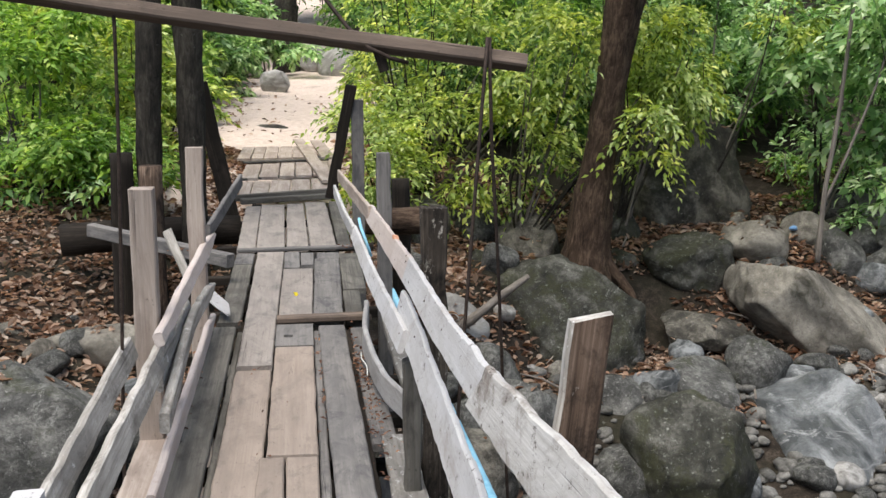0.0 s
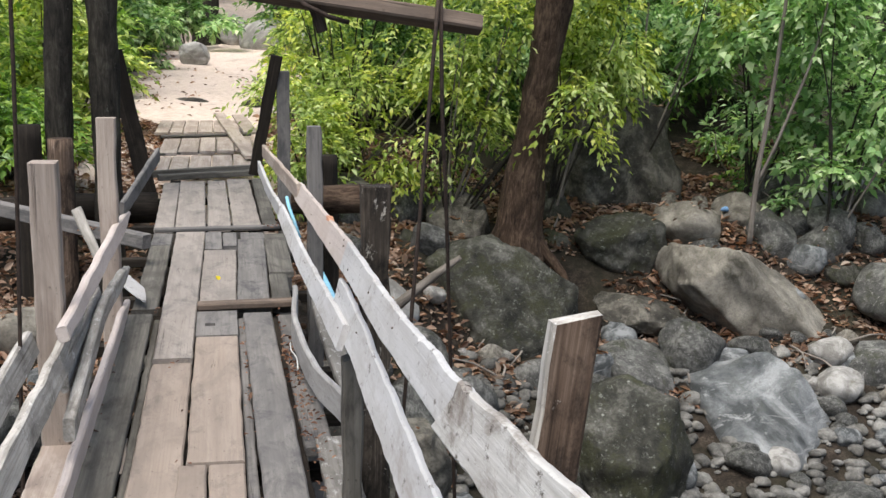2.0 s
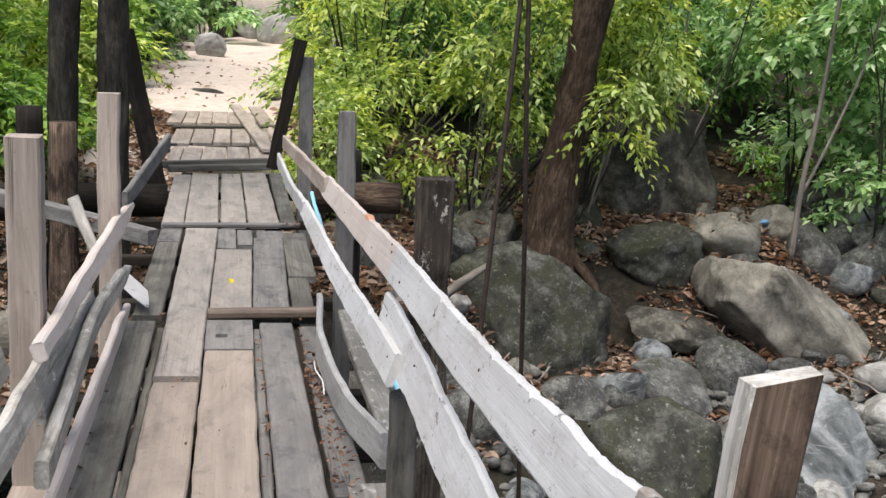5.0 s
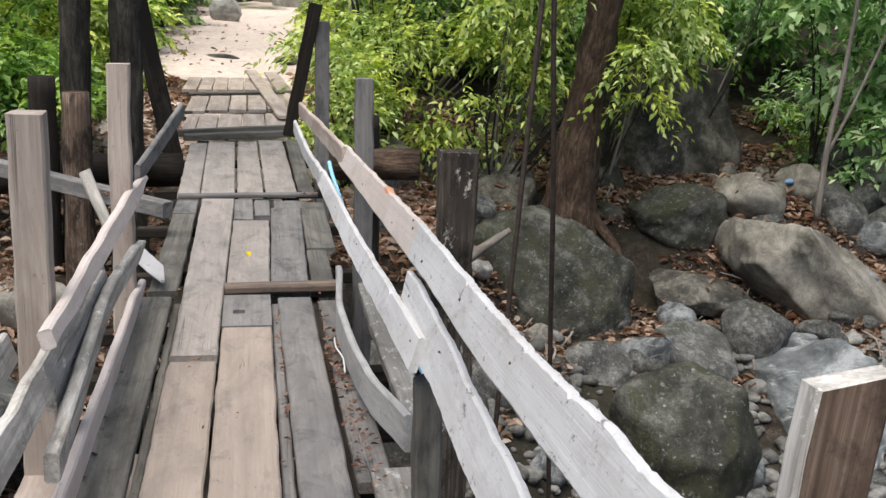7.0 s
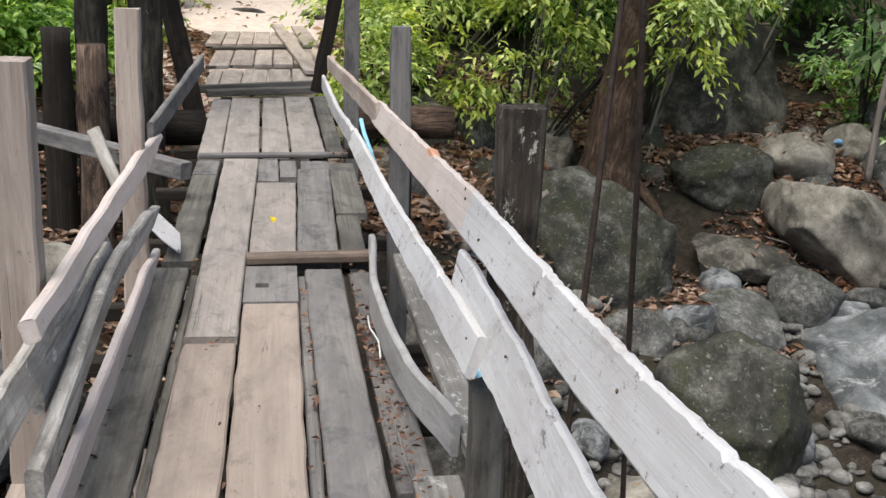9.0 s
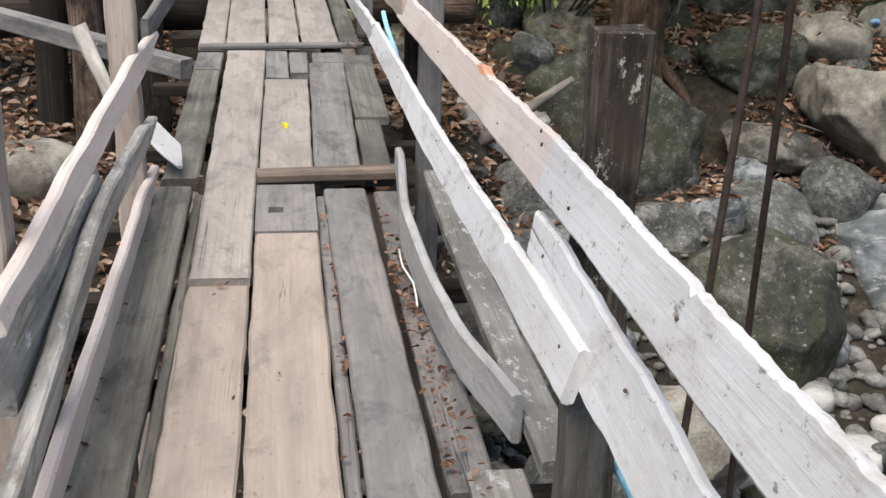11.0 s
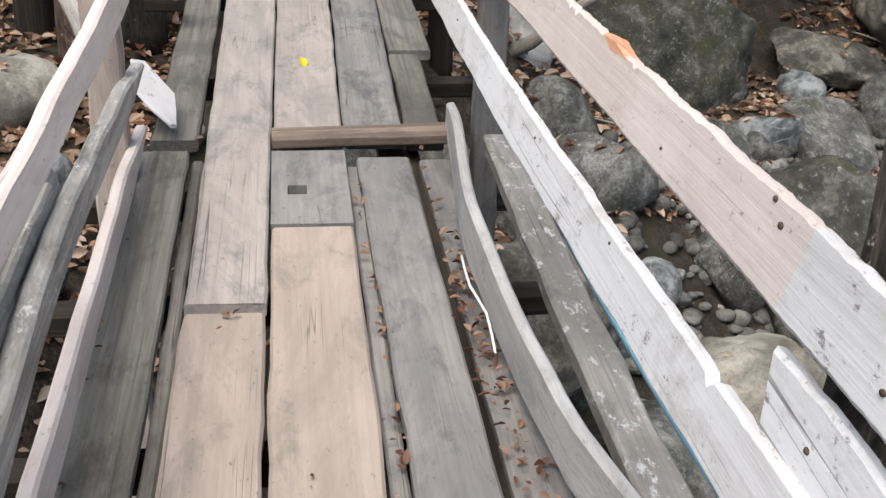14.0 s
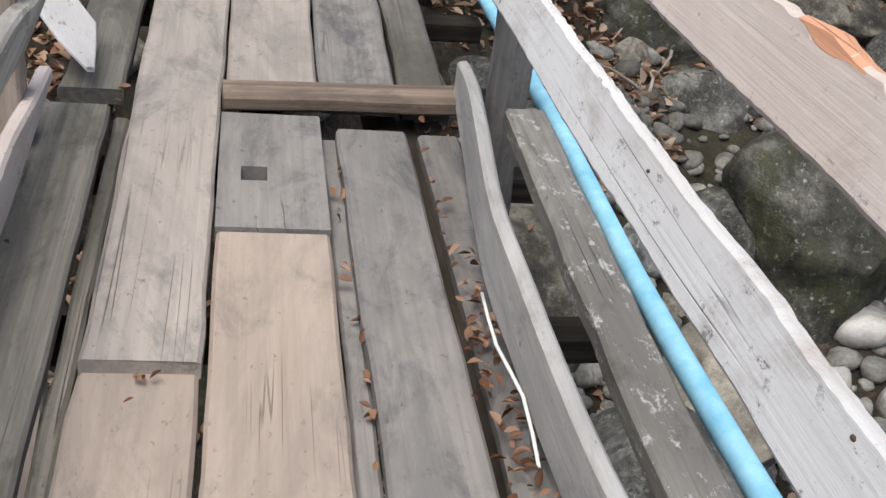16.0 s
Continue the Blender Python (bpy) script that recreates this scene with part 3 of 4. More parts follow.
def holed_plank():
    """The short board with a rectangular hole cut through it."""
    x0, x1, y0, y1, z, t = 0.002, 0.230, 0.425, 0.955, 0.004, 0.04
    hx, hy = (0.050, 0.106), (0.622, 0.686)
    xs, ys = (x0, *hx, x1), (y0, *hy, y1)
    bm = bmesh.new()
    grid = {(i, j, k): bm.verts.new((xs[i], ys[j], z - t * k)) for i in range(4) for j in range(4) for k in range(2)}
    for i in range(3):
        for j in range(3):
            if (i, j) == (1, 1):
                continue
            a, b, c, d = (i, j), (i + 1, j), (i + 1, j + 1), (i, j + 1)
            bm.faces.new([grid[(*q, 0)] for q in (a, b, c, d)])
            bm.faces.new([grid[(*q, 1)] for q in (d, c, b, a)])
    for e in [e for e in bm.edges if len(e.link_faces) == 1 and abs(e.verts[0].co.z - z) < 1e-6]:
        a, b = e.link_loops[0].vert, e.link_loops[0].link_loop_next.vert
        low = {v.co.to_tuple(3): v for v in bm.verts}
        al, bl = low[(round(a.co.x, 3), round(a.co.y, 3), round(z - t, 3))], low[(round(b.co.x, 3), round(b.co.y, 3), round(z - t, 3))]
        bm.faces.new((b, a, al, bl))
    bmesh.ops.recalc_face_normals(bm, faces=bm.faces)
    me = bpy.data.meshes.new("plank")
    bm.to_mesh(me)
    bm.free()
    me.materials.append(M_GREY)
    ob = attach(new("plank", me), bridge, Matrix.Identity(4))
    ob["label"] = "short grey plank with a square hole"


holed_plank()
board("batten", (0.003, 1.012, 0.022), (0.59, 1.045, 0.024), 0.10, 0.04, M_BROWN, bridge, label="brown cross batten", cut1=0.03)
board("batten", (-0.38, 3.60, 0.014), (0.61, 3.66, 0.016), 0.07, 0.03, M_GREY, bridge, label="thin cross batten")
board("batten", (-0.50, 6.58, 0.03), (0.56, 6.86, 0.04), 0.11, 0.06, M_DIM, bridge, label="thick threshold batten")
board("batten", (-0.62, 6.70, 0.05), (0.54, 7.02, 0.07), 0.07, 0.07, M_DIM, bridge, label="thick threshold batten")

# the ramp of short boards up to the path
for r, (ya, yb, z, xa, xb, cuts) in enumerate((
        (7.08, 8.55, 0.03, -0.56, 0.54, (0.13, 0.32, 0.55, 0.77)),
        (8.72, 10.35, 0.06, -0.60, 0.55, (0.2, 0.42, 0.6, 0.8)),
        (10.75, 12.6, 0.08, -0.76, 0.42, (0.17, 0.33, 0.5, 0.68, 0.86)))):
    edges = [0.0, *cuts, 1.0]
    for a, b in zip(edges, edges[1:]):
        x0, x1 = xa + (xb - xa) * a, xa + (xb - xa) * b - 0.014
        lag = 0.32 * (a - 0.5) if r < 2 else 0.1
        plank(x0, x1, ya + lag + 0.03 * (a * 7 % 1), yb + lag, M_PINK, z, 0.0, name="plank")
    if r < 2:
        board("batten", (xa - 0.05, yb + 0.02, z + 0.012), (xb, yb + (0.5, 0.25)[r], z + 0.015), 0.09, 0.03, M_DIM, bridge)
board("plank", (0.50, 7.9, 0.075), (0.12, 13.2, 0.14), 0.17, 0.035, M_PINK, bridge, label="long loose plank lying askew")
board("plank", (0.56, 10.6, 0.09), (0.42, 13.0, 0.13), 0.2, 0.035, M_PINK, bridge)
# stringers and joists that carry the deck; near-black, so the gaps' shade is in their colour
# the middle stringer sits under the plank's hole to make it look dark
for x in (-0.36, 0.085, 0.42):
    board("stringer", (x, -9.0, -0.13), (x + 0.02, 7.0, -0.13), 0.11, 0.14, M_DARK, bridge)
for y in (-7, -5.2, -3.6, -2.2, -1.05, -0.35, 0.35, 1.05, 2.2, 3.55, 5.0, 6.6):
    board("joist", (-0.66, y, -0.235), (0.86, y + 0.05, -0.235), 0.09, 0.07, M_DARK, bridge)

# ---- railing on the side of the open gully ----
rail_r = thing("railing", (0.62, 0, 0), "bleached broken plank railing on rough posts", "railing")
BEV = (1, 0, 0)
OUT_R, OUT_M, OUT_L = (1, 0, -0.34), (1, 0, -0.34), (1, 0, 0.32)
long_rail = board("top_rail", (0.645, -4.6, 1.02), (0.632, 1.5, 0.63), 0.112, 0.024, M_WHITE, rail_r, up=OUT_R, label="long top rail board, half whitewashed, half bare pinkish wood", bend=[(0, 0.01, 0), (0.2, 0.03, 0.0), (0.33, 0.034, 0), (0.525, 0.012, 0), (0.8, 0.004, 0), (1, 0, 0)], ragged=0.009, wear=0.003, step=0.014, splits=3.0, split=(0.525, M_PINKWHITE))
board("top_rail", (0.626, 1.32, 0.648), (0.52, 4.5, 0.54), 0.11, 0.028, M_PINK, rail_r, up=BEV, label="pinkish top rail board", step=0.03)
board("top_rail", (0.61, -5.4, 1.16), (0.605, -3.68, 0.965), 0.125, 0.024, M_FLAKE, rail_r, up=OUT_R, ragged=0.005, splits=3.0, wear=0.004, cut1=0.14, label="cracked white rail end with flaking paint", step=0.03)
board("chip", (0.652, -0.62, 0.802), (0.652, -0.44, 0.794), 0.022, 0.029, M_SPLIT, long_rail, up=OUT_R, ragged=0.006, step=0.02, taper=[(0, 0.5), (0.6, 1), (1, 0.5)], label="freshly split orange-red splinter")
board("middle_rail", (0.565, -1.94, 0.628), (0.54, 1.9, 0.437), 0.096, 0.024, M_WHITE, rail_r, up=OUT_M, bend=[(0, 0, 0), (0.5, 0.016, 0), (1, 0, 0)], ragged=0.007, wear=0.003, splits=0.6, label="bleached middle rail board", step=0.018)
board("middle_rail", (0.54, 1.86, 0.435), (0.48, 4.5, 0.40), 0.10, 0.028, M_WHITE, rail_r, up=BEV, bend=[(0, 0, 0), (0.5, 0.05, 0.01), (1, 0, 0)], step=0.03)
board("split_rail", (0.605, -4.2, 0.61), (0.60, -1.44, 0.67), 0.124, 0.024, M_WHITE, rail_r, up=OUT_R, taper=[(0, 1), (0.93, 1), (1, 0.78)], ragged=0.006, cut1=-0.07, label="white rail board split to a point", step=0.03)
board("kick_board", (0.66, -1.1, 0.075), (0.578, 1.05, 0.08), 0.15, 0.03, M_PALE_GREY, rail_r, up=BEV, bend=[(0, 0, 0), (0.18, 0, -0.07), (0.35, 0, -0.088), (0.6, 0, -0.085), (1, 0, 0)], taper=[(0, 0.9), (0.9, 1), (1, 0.6)], label="warped grey board standing on edge")
board("side_board", (0.728, -1.3, 0.05), (0.712, 0.9, 0.05), 0.10, 0.05, M_LICHEN, rail_r, bend=[(0, 0, 0), (0.5, -0.01, 0), (1, 0, 0)], label="lichen-spotted grey board")
P = (0, -1, 0)


def post(x, y, base, top, w, d, mat, parent, lean=(0, 0), label="", cut=0.0, name="post", wear=0.006):
    return board(name, (x, y, base), (x + lean[0], y + lean[1], top), w, d, mat, parent, up=P, wear=wear, cut1=cut, label=label)


post(0.70, 1.06, -2.6, 1.08, 0.09, 0.09, M_GREY, rail_r)
post(0.742, -1.43, -3.6, 1.088, 0.110, 0.07, M_ROT, rail_r, label="thick rotten post with black stains", wear=0.012)
hewn = post(0.43, -3.37, -3.6, 1.06, 0.115, 0.055, M_STUMP, rail_r, (0.52, 0), label="brown hewn post with a whitewashed side and top", wear=0.005, cut=0.03)
hewn.data.materials.append(M_LICHEN_PALE)
for q in hewn.data.polygons:
    # the side towards the deck and the sawn top were once painted
    if q.center.x < -0.052 or q.center.y > 4.66:
        q.material_index = 1
post(0.606, -1.86, -3.6, 0.54, 0.07, 0.085, M_DIM, rail_r, cut=0.02)
post(0.74, 5.4, -1.6, 1.19, 0.12, 0.11, M_GREY, rail_r)
board("brace", (0.46, 5.5, 0.20), (0.68, 5.3, 1.34), 0.11, 0.05, M_DARK, rail_r, up=P, label="dark charred brace leaning on the post")

# ---- railing on the side of the bank ----
rail_l = thing("railing", (-0.5, 0, 0), "collapsed railing of splintered grey boards and posts", "railing")
post(-0.512, -1.16, -2.6, 1.152, 0.106, 0.10, M_PINK, rail_l, (0, 0), label="tall pale sawn post")
post(-0.46, 0.79, -2.2, 1.153, 0.10, 0.09, M_PINK, rail_l, label="tall pale sawn post")
board("rail", (-0.42, -1.54, 0.565), (-0.41, 1.37, 0.525), 0.085, 0.042, M_PINKWHITE, rail_l, up=OUT_L, taper=[(0, 0.7), (0.8, 1), (1, 0.35)], ragged=0.004, label="pale splintered rail board")
board("rail", (-0.455, -4.0, 0.47), (-0.44, -0.2, 0.42), 0.10, 0.038, M_LICHEN_PALE, rail_l, up=OUT_L, ragged=0.007, label="white flaking rail board")
board("rail", (-0.44, -1.4, 0.37), (-0.425, -0.3, 0.38), 0.15, 0.03, M_LICHEN_PALE, rail_l, up=BEV, ragged=0.012, label="rough lichen-blotched board on edge")
board("rail", (-0.385, -1.75, 0.27), (-0.395, 1.0, 0.27), 0.085, 0.042, M_LICHEN_PALE, rail_l, up=BEV, bend=[(0, 0, 0), (0.45, -0.11, 0.0), (1, 0, 0)], taper=[(0, 1), (0.85, 1), (1, 0.2)], ragged=0.006, label="whitish lichened board standing on edge")
board("rail", (-0.39, -2.2, 0.10), (-0.395, 0.98, 0.07), 0.10, 0.034, M_PINKWHITE, rail_l, up=BEV, taper=[(0, 1), (0.85, 1), (1, 0.3)], ragged=0.006)
board("rail", (-0.56, -4.2, 0.46), (-0.555, -1.4, 0.50), 0.095, 0.035, M_LICHEN_PALE, rail_l, up=OUT_L, ragged=0.006, label="outer white rail board")
post(-0.56, -3.3, -3.6, 0.60, 0.08, 0.08, M_WHITE, rail_l)
board("side_board", (-0.52, -3.0, 0.0), (-0.50, -1.15, 0.0), 0.13, 0.04, M_PINK, rail_l)
board("brace", (-0.425, 1.2, 0.57), (-0.29, 2.75, 0.72), 0.10, 0.03, M_GREY, rail_l, up=BEV)
board("brace", (-0.70, 1.35, 0.56), (-0.56, 1.2, 0.26), 0.06, 0.025, M_LICHEN_PALE, rail_l, up=P)
board("wedge", (-0.455, 1.47, 0.13), (-0.30, 1.04, 0.055), 0.15, 0.012, M_WHITE, rail_l, up=(0.3, 0, 1), taper=[(0, 0.35), (0.55, 1.0), (1, 0.12)], label="loose white splinter of board")
board("cross_beam", (-1.50, 3.1, 0.30), (-0.36, 2.3, 0.17), 0.09, 0.10, M_GREY, rail_l, label="grey cross beam with leaves on it")
board("brace", (-0.88, 6.3, 1.34), (-0.58, 6.2, -0.1), 0.17, 0.06, M_DARK, rail_l, up=P, label="dark leaning board")

# ---- beam and hangers over the bridge ----
gantry = thing("overhead_beam", (0.2, -1.6, 1.8), "dark weathered beam hung across the bridge on steel rods", "beam")
board("beam", (-1.2, -1.6, 2.018), (1.105, -1.6, 1.697), 0.07, 0.06, M_BROWN, gantry, wear=0.005, up=(0, 0.5, 1), bend=[(0, 0, 0), (0.5, 0, -0.01), (1, 0, 0)])
board("stub", (0.50, -1.6, 1.75), (0.525, -1.6, 1.665), 0.045, 0.03, M_DARK, gantry, up=(0, -1, 0))
tube("hanger", [(-0.525, -1.6, 1.98), (-0.53, -1.6, 1.5), (-0.55, -1.6, 0.8), (-0.58, -1.65, -0.4), (-0.62, -1.7, -3.2)], [0.0075] * 5, M_CABLE, gantry, 8)
tube("hanger", [(0.95, -1.63, 1.80), (0.955, -1.66, 1.4), (0.985, -1.62, 1.0), (1.054, -1.49, 0.0), (1.25, -1.3, -3.4)], [0.0075] * 5, M_CABLE, gantry, 8)
tube("hanger", [(0.94, -1.64, 1.80), (0.90, -1.70, 1.4), (0.863, -1.74, 1.0), (0.776, -1.83, 0.0), (0.5, -2.1, -3.4)], [0.0075] * 5, M_CABLE, gantry, 8)
tube("cable", [(0.05, -1.4, 2.3), (0.3, -1.5, 1.95), (0.46, -1.64, 1.76), (0.62, -1.62, 1.70)], [0.009] * 4, M_CABLE, gantry, 6)

pipe = tagged(tube("water_pipe", [(0.84, 2.3, -0.09), (0.827, 1.07, -0.012), (0.827, 0.27, 0.0), (0.827, -0.21, 0.03), (0.827, -0.57, 0.06), (0.828, -0.85, 0.09), (0.83, -1.25, 0.125), (0.83, -1.65, 0.14), (0.82, -2.5, 0.2), (0.80, -3.2, 0.26)], [0.024] * 10, M_PIPE, None, 14), "faded light blue plastic water pipe", "pipe")
tagged(tube("hose", [(0.575, 1.80, 0.545), (0.585, 1.70, 0.49), (0.61, 1.62, 0.42), (0.645, 1.6, 0.31)], [0.011] * 4, M_PIPE, None, 10), "short end of light blue hose hung over the rail", "hose")

# ---- trees ----
def tree(at, points, radii, label, crown=(), leaf=0.12, mat=None, bark=None, limbs=(), seed=1, sides=16, category="tree", name="tree", **more):
    """A tree or shrub: a tapered trunk, limbs, and crowns of leaves. Points are offsets from its foot."""
    ob = thing(name, at, label, category)
    a = Vector(at)
    tube("trunk" if category == "tree" else "stem", [a + Vector(p) for p in points], radii, bark or M_BARK, ob, sides, 0.22)
    for pts, r in limbs:
        tube("limb" if category == "tree" else "stem", [a + Vector(p) for p in pts], r, bark or M_BARK, ob, 8, 0.15)
    if crown:
        foliage("crown" if category == "tree" else "leaves", [((a + Vector(c)), r, n) for c, r, n in crown], leaf, mat or L_MID, ob, seed, **more)
    return ob


tree((4.05, 9.25, -1.75), [(0, 0, 0), (0.02, 0, 0.7), (0.15, 0, 1.85), (0.30, 0, 2.75), (0.46, 0, 4.1), (0.9, 0.2, 6.5), (1.3, 0.6, 9)], [0.50, 0.33, 0.225, 0.215, 0.25, 0.18, 0.1],
     "reddish-brown tree trunk rooted among the mossy rocks", bark=M_REDBARK, sides=22,
     limbs=[([(0.1, -0.05, 0.8), (0.32, -0.2, 0.4), (0.55, -0.35, 0.12), (0.7, -0.45, -0.25)], [0.11, 0.09, 0.06, 0.04]), ([(-0.1, -0.1, 0.5), (-0.28, -0.3, 0.1), (-0.4, -0.4, -0.2)], [0.1, 0.08, 0.05]),
            ([(0.25, 0, 2.3), (0.55, 0.1, 3.2), (0.8, 0, 4.2), (1.6, -0.2, 5.5)], [0.06, 0.05, 0.04, 0.02]),
            ([(0.5, 0, 4.2), (-0.4, 0.4, 5.2), (-1.6, 0.8, 6.0)], [0.12, 0.08, 0.03]), ([(0.55, 0, 4.6), (0.6, -0.8, 5.5), (0.7, -2.0, 6.0)], [0.1, 0.07, 0.03])],
     crown=[((-0.3, -1.4, 6.1), (1.3, 1.1, 0.5), 150), ((1.2, 0.6, 9.0), (1.8, 1.8, 1.2), 220), ((-1.6, 0.8, 6.4), (1.0, 1.0, 0.7), 90)], leaf=0.2, seed=3)
for x, y, r, z0, sd, lean in ((-1.335, 5.5, 0.118, -1.2, 5, 0.05), (-0.915, 5.55, 0.125, -1.1, 6, 0.012)):
    tree((x, y, z0), [(0, 0, 0), (0, 0, 0.8), (0.01, 0, 1.6), (lean, 0, 2.9), (lean * 3, 0.1, 5), (lean * 4, 0.2, 8)], [r * 1.35, r * 1.08, r, r * 1.12, r * 0.9, r * 0.5],
         "straight dark tree trunk with pale lichen spots beside the bridge", bark=M_BARK, sides=18, seed=sd,
         limbs=[([(lean * 3, 0.1, 5), (-0.8, 0.5, 5.8), (-1.7, 0.8, 6.2)], [0.06, 0.04, 0.02])], crown=[((0, 0.2, 7.8), (1.5, 1.5, 1.0), 200), ((-1.7, 0.8, 6.5), (1.0, 1.0, 0.7), 110)], leaf=0.2)


def knots(parent, spots, foot, head, off=0.0):
    """Small dark knots and nail heads on the inner face of a leaning rail that runs from foot to head: (y, z, radius)."""
    for y, z, r in spots:
        bm = bmesh.new()
        bmesh.ops.create_icosphere(bm, subdivisions=2, radius=1.0)
        for v in bm.verts:
            v.co = Vector((v.co.x * 0.003, v.co.y * r * 0.62, v.co.z * r * 0.42 * (1 + 0.3 * noise.noise(v.co * 2 + Vector((y, z, 0)) * 9))))
        me = bpy.data.meshes.new("knot")
        bm.to_mesh(me)
        bm.free()
        me.materials.append(M_STUMP)
        k = (y - foot[1]) / (head[1] - foot[1])
        x = foot[0] + k * (head[0] - foot[0]) - off + 0.34 * (z - foot[2] - k * (head[2] - foot[2]))
        attach(new("knot", me), parent, Matrix.Translation((x, y, z)) @ Matrix.Rotation(0.328, 4, "Y"))


def shrub(at, blobs, mat, leaf, label, seed, stems=4, spread=0.6, **more):
    """A many-stemmed bush: stems run from the foot into each mass of leaves."""
    rnd = random.Random(seed)
    gz = ground_height(at[0], at[1]) - 0.05
    foot = Vector((at[0], at[1], gz))
    ob = thing("shrub", tuple(foot), label, "shrub", "undergrowth")
    for i in range(stems):
        c, r, n = blobs[i % len(blobs)]
        end = Vector(c) + Vector((rnd.uniform(-1, 1) * r[0], rnd.uniform(-1, 1) * r[1], rnd.uniform(-0.2, 0.8) * r[2])) * 0.8
        mid = foot.lerp(end, 0.5) + Vector((rnd.uniform(-1, 1), rnd.uniform(-1, 1), 0.5)) * spread * 0.3
        tube("stem", [foot + Vector((rnd.uniform(-0.1, 0.1), rnd.uniform(-0.1, 0.1), 0)), mid, end], [0.022, 0.014, 0.005], M_TWIG if i % 3 == 1 else M_BARK, ob, 6)
    foliage("leaves", blobs, leaf, mat, ob, seed, **more)
    return ob


knots(long_rail, ((-1.27, 0.845, 0.010), (-1.31, 0.828, 0.011), (-1.62, 0.80, 0.009), (-0.9, 0.76, 0.007), (-2.2, 0.85, 0.008), (0.2, 0.70, 0.007), (-2.75, 0.88, 0.009)), (0.645, -4.6, 1.02), (0.632, 1.5, 0.63), 0.013)
knots(rail_r, ((-0.35, 0.56, 0.006), (-0.9, 0.60, 0.007), (-1.85, 0.64, 0.008), (0.7, 0.5, 0.006)), (0.565, -1.94, 0.628), (0.54, 1.9, 0.437), 0.013)
knots(rail_r, ((-1.55, 0.68, 0.010), (-1.62, 0.64, 0.014), (-2.1, 0.69, 0.008)), (0.605, -4.2, 0.70), (0.60, -1.27, 0.665), 0.013)
LIME = "bright lime-green leafy bush hanging over the rocks"
shrub((2.0, 11.6), [((1.75, 11.0, 1.1), (1.05, 0.9, 1.3), 240), ((2.9, 10.8, 0.8), (1.1, 0.8, 1.4), 250), ((2.3, 11.6, 2.4), (1.6, 1.0, 0.9), 230)], L_LIME, 0.125, LIME, 11, 26, per_twig=9, droop=0.3, twig=0.42)
shrub((3.3, 10.2), [((3.2, 9.9, 0.25), (0.8, 0.5, 0.95), 140), ((3.75, 9.75, 1.6), (0.75, 0.5, 0.9), 150), ((4.75, 8.75, 0.75), (0.35, 0.3, 0.7), 60)], L_LIME, 0.125, LIME, 12, 16, per_twig=9, droop=0.6, twig=0.4)
shrub((1.25, 9.5), [((1.2, 9.6, 0.35), (0.5, 0.7, 0.6), 220), ((1.5, 9.4, -0.2), (0.6, 0.5, 0.5), 130)], L_LIME, 0.12, "bright green bush at the end of the railing", 13, 9)
shrub((4.9, 10.6), [((5.2, 10.2, 1.7), (0.9, 0.6, 0.7), 260), ((5.7, 10.8, 1.1), (0.7, 0.6, 0.45), 130)], L_LIME, 0.145, LIME, 14, 10, droop=0.6)
# deep leaf colour paints in the shade seen through gaps in the bushes before it
shrub((5.4, 12.6), [((5.4, 12.6, 2.4), (1.4, 0.9, 1.1), 300), ((4.6, 12.4, 0.9), (0.9, 0.8, 1.3), 230)], L_DEEP, 0.15, "leafy bush behind the tree, its green deepened to read as shade", 15, 6)
shrub((7.2, 14.6), [((7.0, 14.4, 1.9), (1.7, 0.9, 1.1), 300), ((8.8, 13.8, 1.3), (1.3, 0.9, 1.2), 260), ((6.4, 13.2, 1.35), (0.9, 0.5, 0.4), 110)], L_COOL, 0.16, "cool green broad-leaved bush above the dark boulder", 16, 8, per_twig=7)
shrub((8.4, 11.4), [((8.3, 11.0, 1.6), (0.9, 0.7, 1.0), 170), ((9.2, 11.2, 0.6), (0.9, 0.7, 0.8), 170), ((9.0, 10.8, 2.3), (1.0, 0.6, 0.7), 150)], L_COOL, 0.21, "broad-leaved sapling thicket on the stony bank", 17, 7, per_twig=5, droop=0.5, slim=0.52)
shrub((9.3, 10.2), [((9.0, 10.0, -0.45), (0.6, 0.5, 0.35), 70), ((10.0, 10.2, 0.2), (0.8, 0.6, 0.8), 130)], L_COOL, 0.19, "broad-leaved seedling between pale rocks", 18, 4, per_twig=5, slim=0.52)
shrub((10.8, 13), [((10.8, 12.8, 1.8), (1.5, 1.0, 1.6), 290), ((11.5, 12.4, 0.2), (1.2, 0.9, 1.0), 220)], L_COOL, 0.14, "mid-green thicket on the slope", 19, 6)
# leaves darkened so the gaps in the lime bush look shaded
shrub((3.0, 15), [((2.2, 14.6, 1.5), (1.3, 1.0, 1.5), 420), ((4.0, 14.8, 2.4), (1.6, 1.0, 1.7), 480)], L_DEEP, 0.14, "thicket beside the path, its green darkened to stand for shade", 20, 7)
k = 0
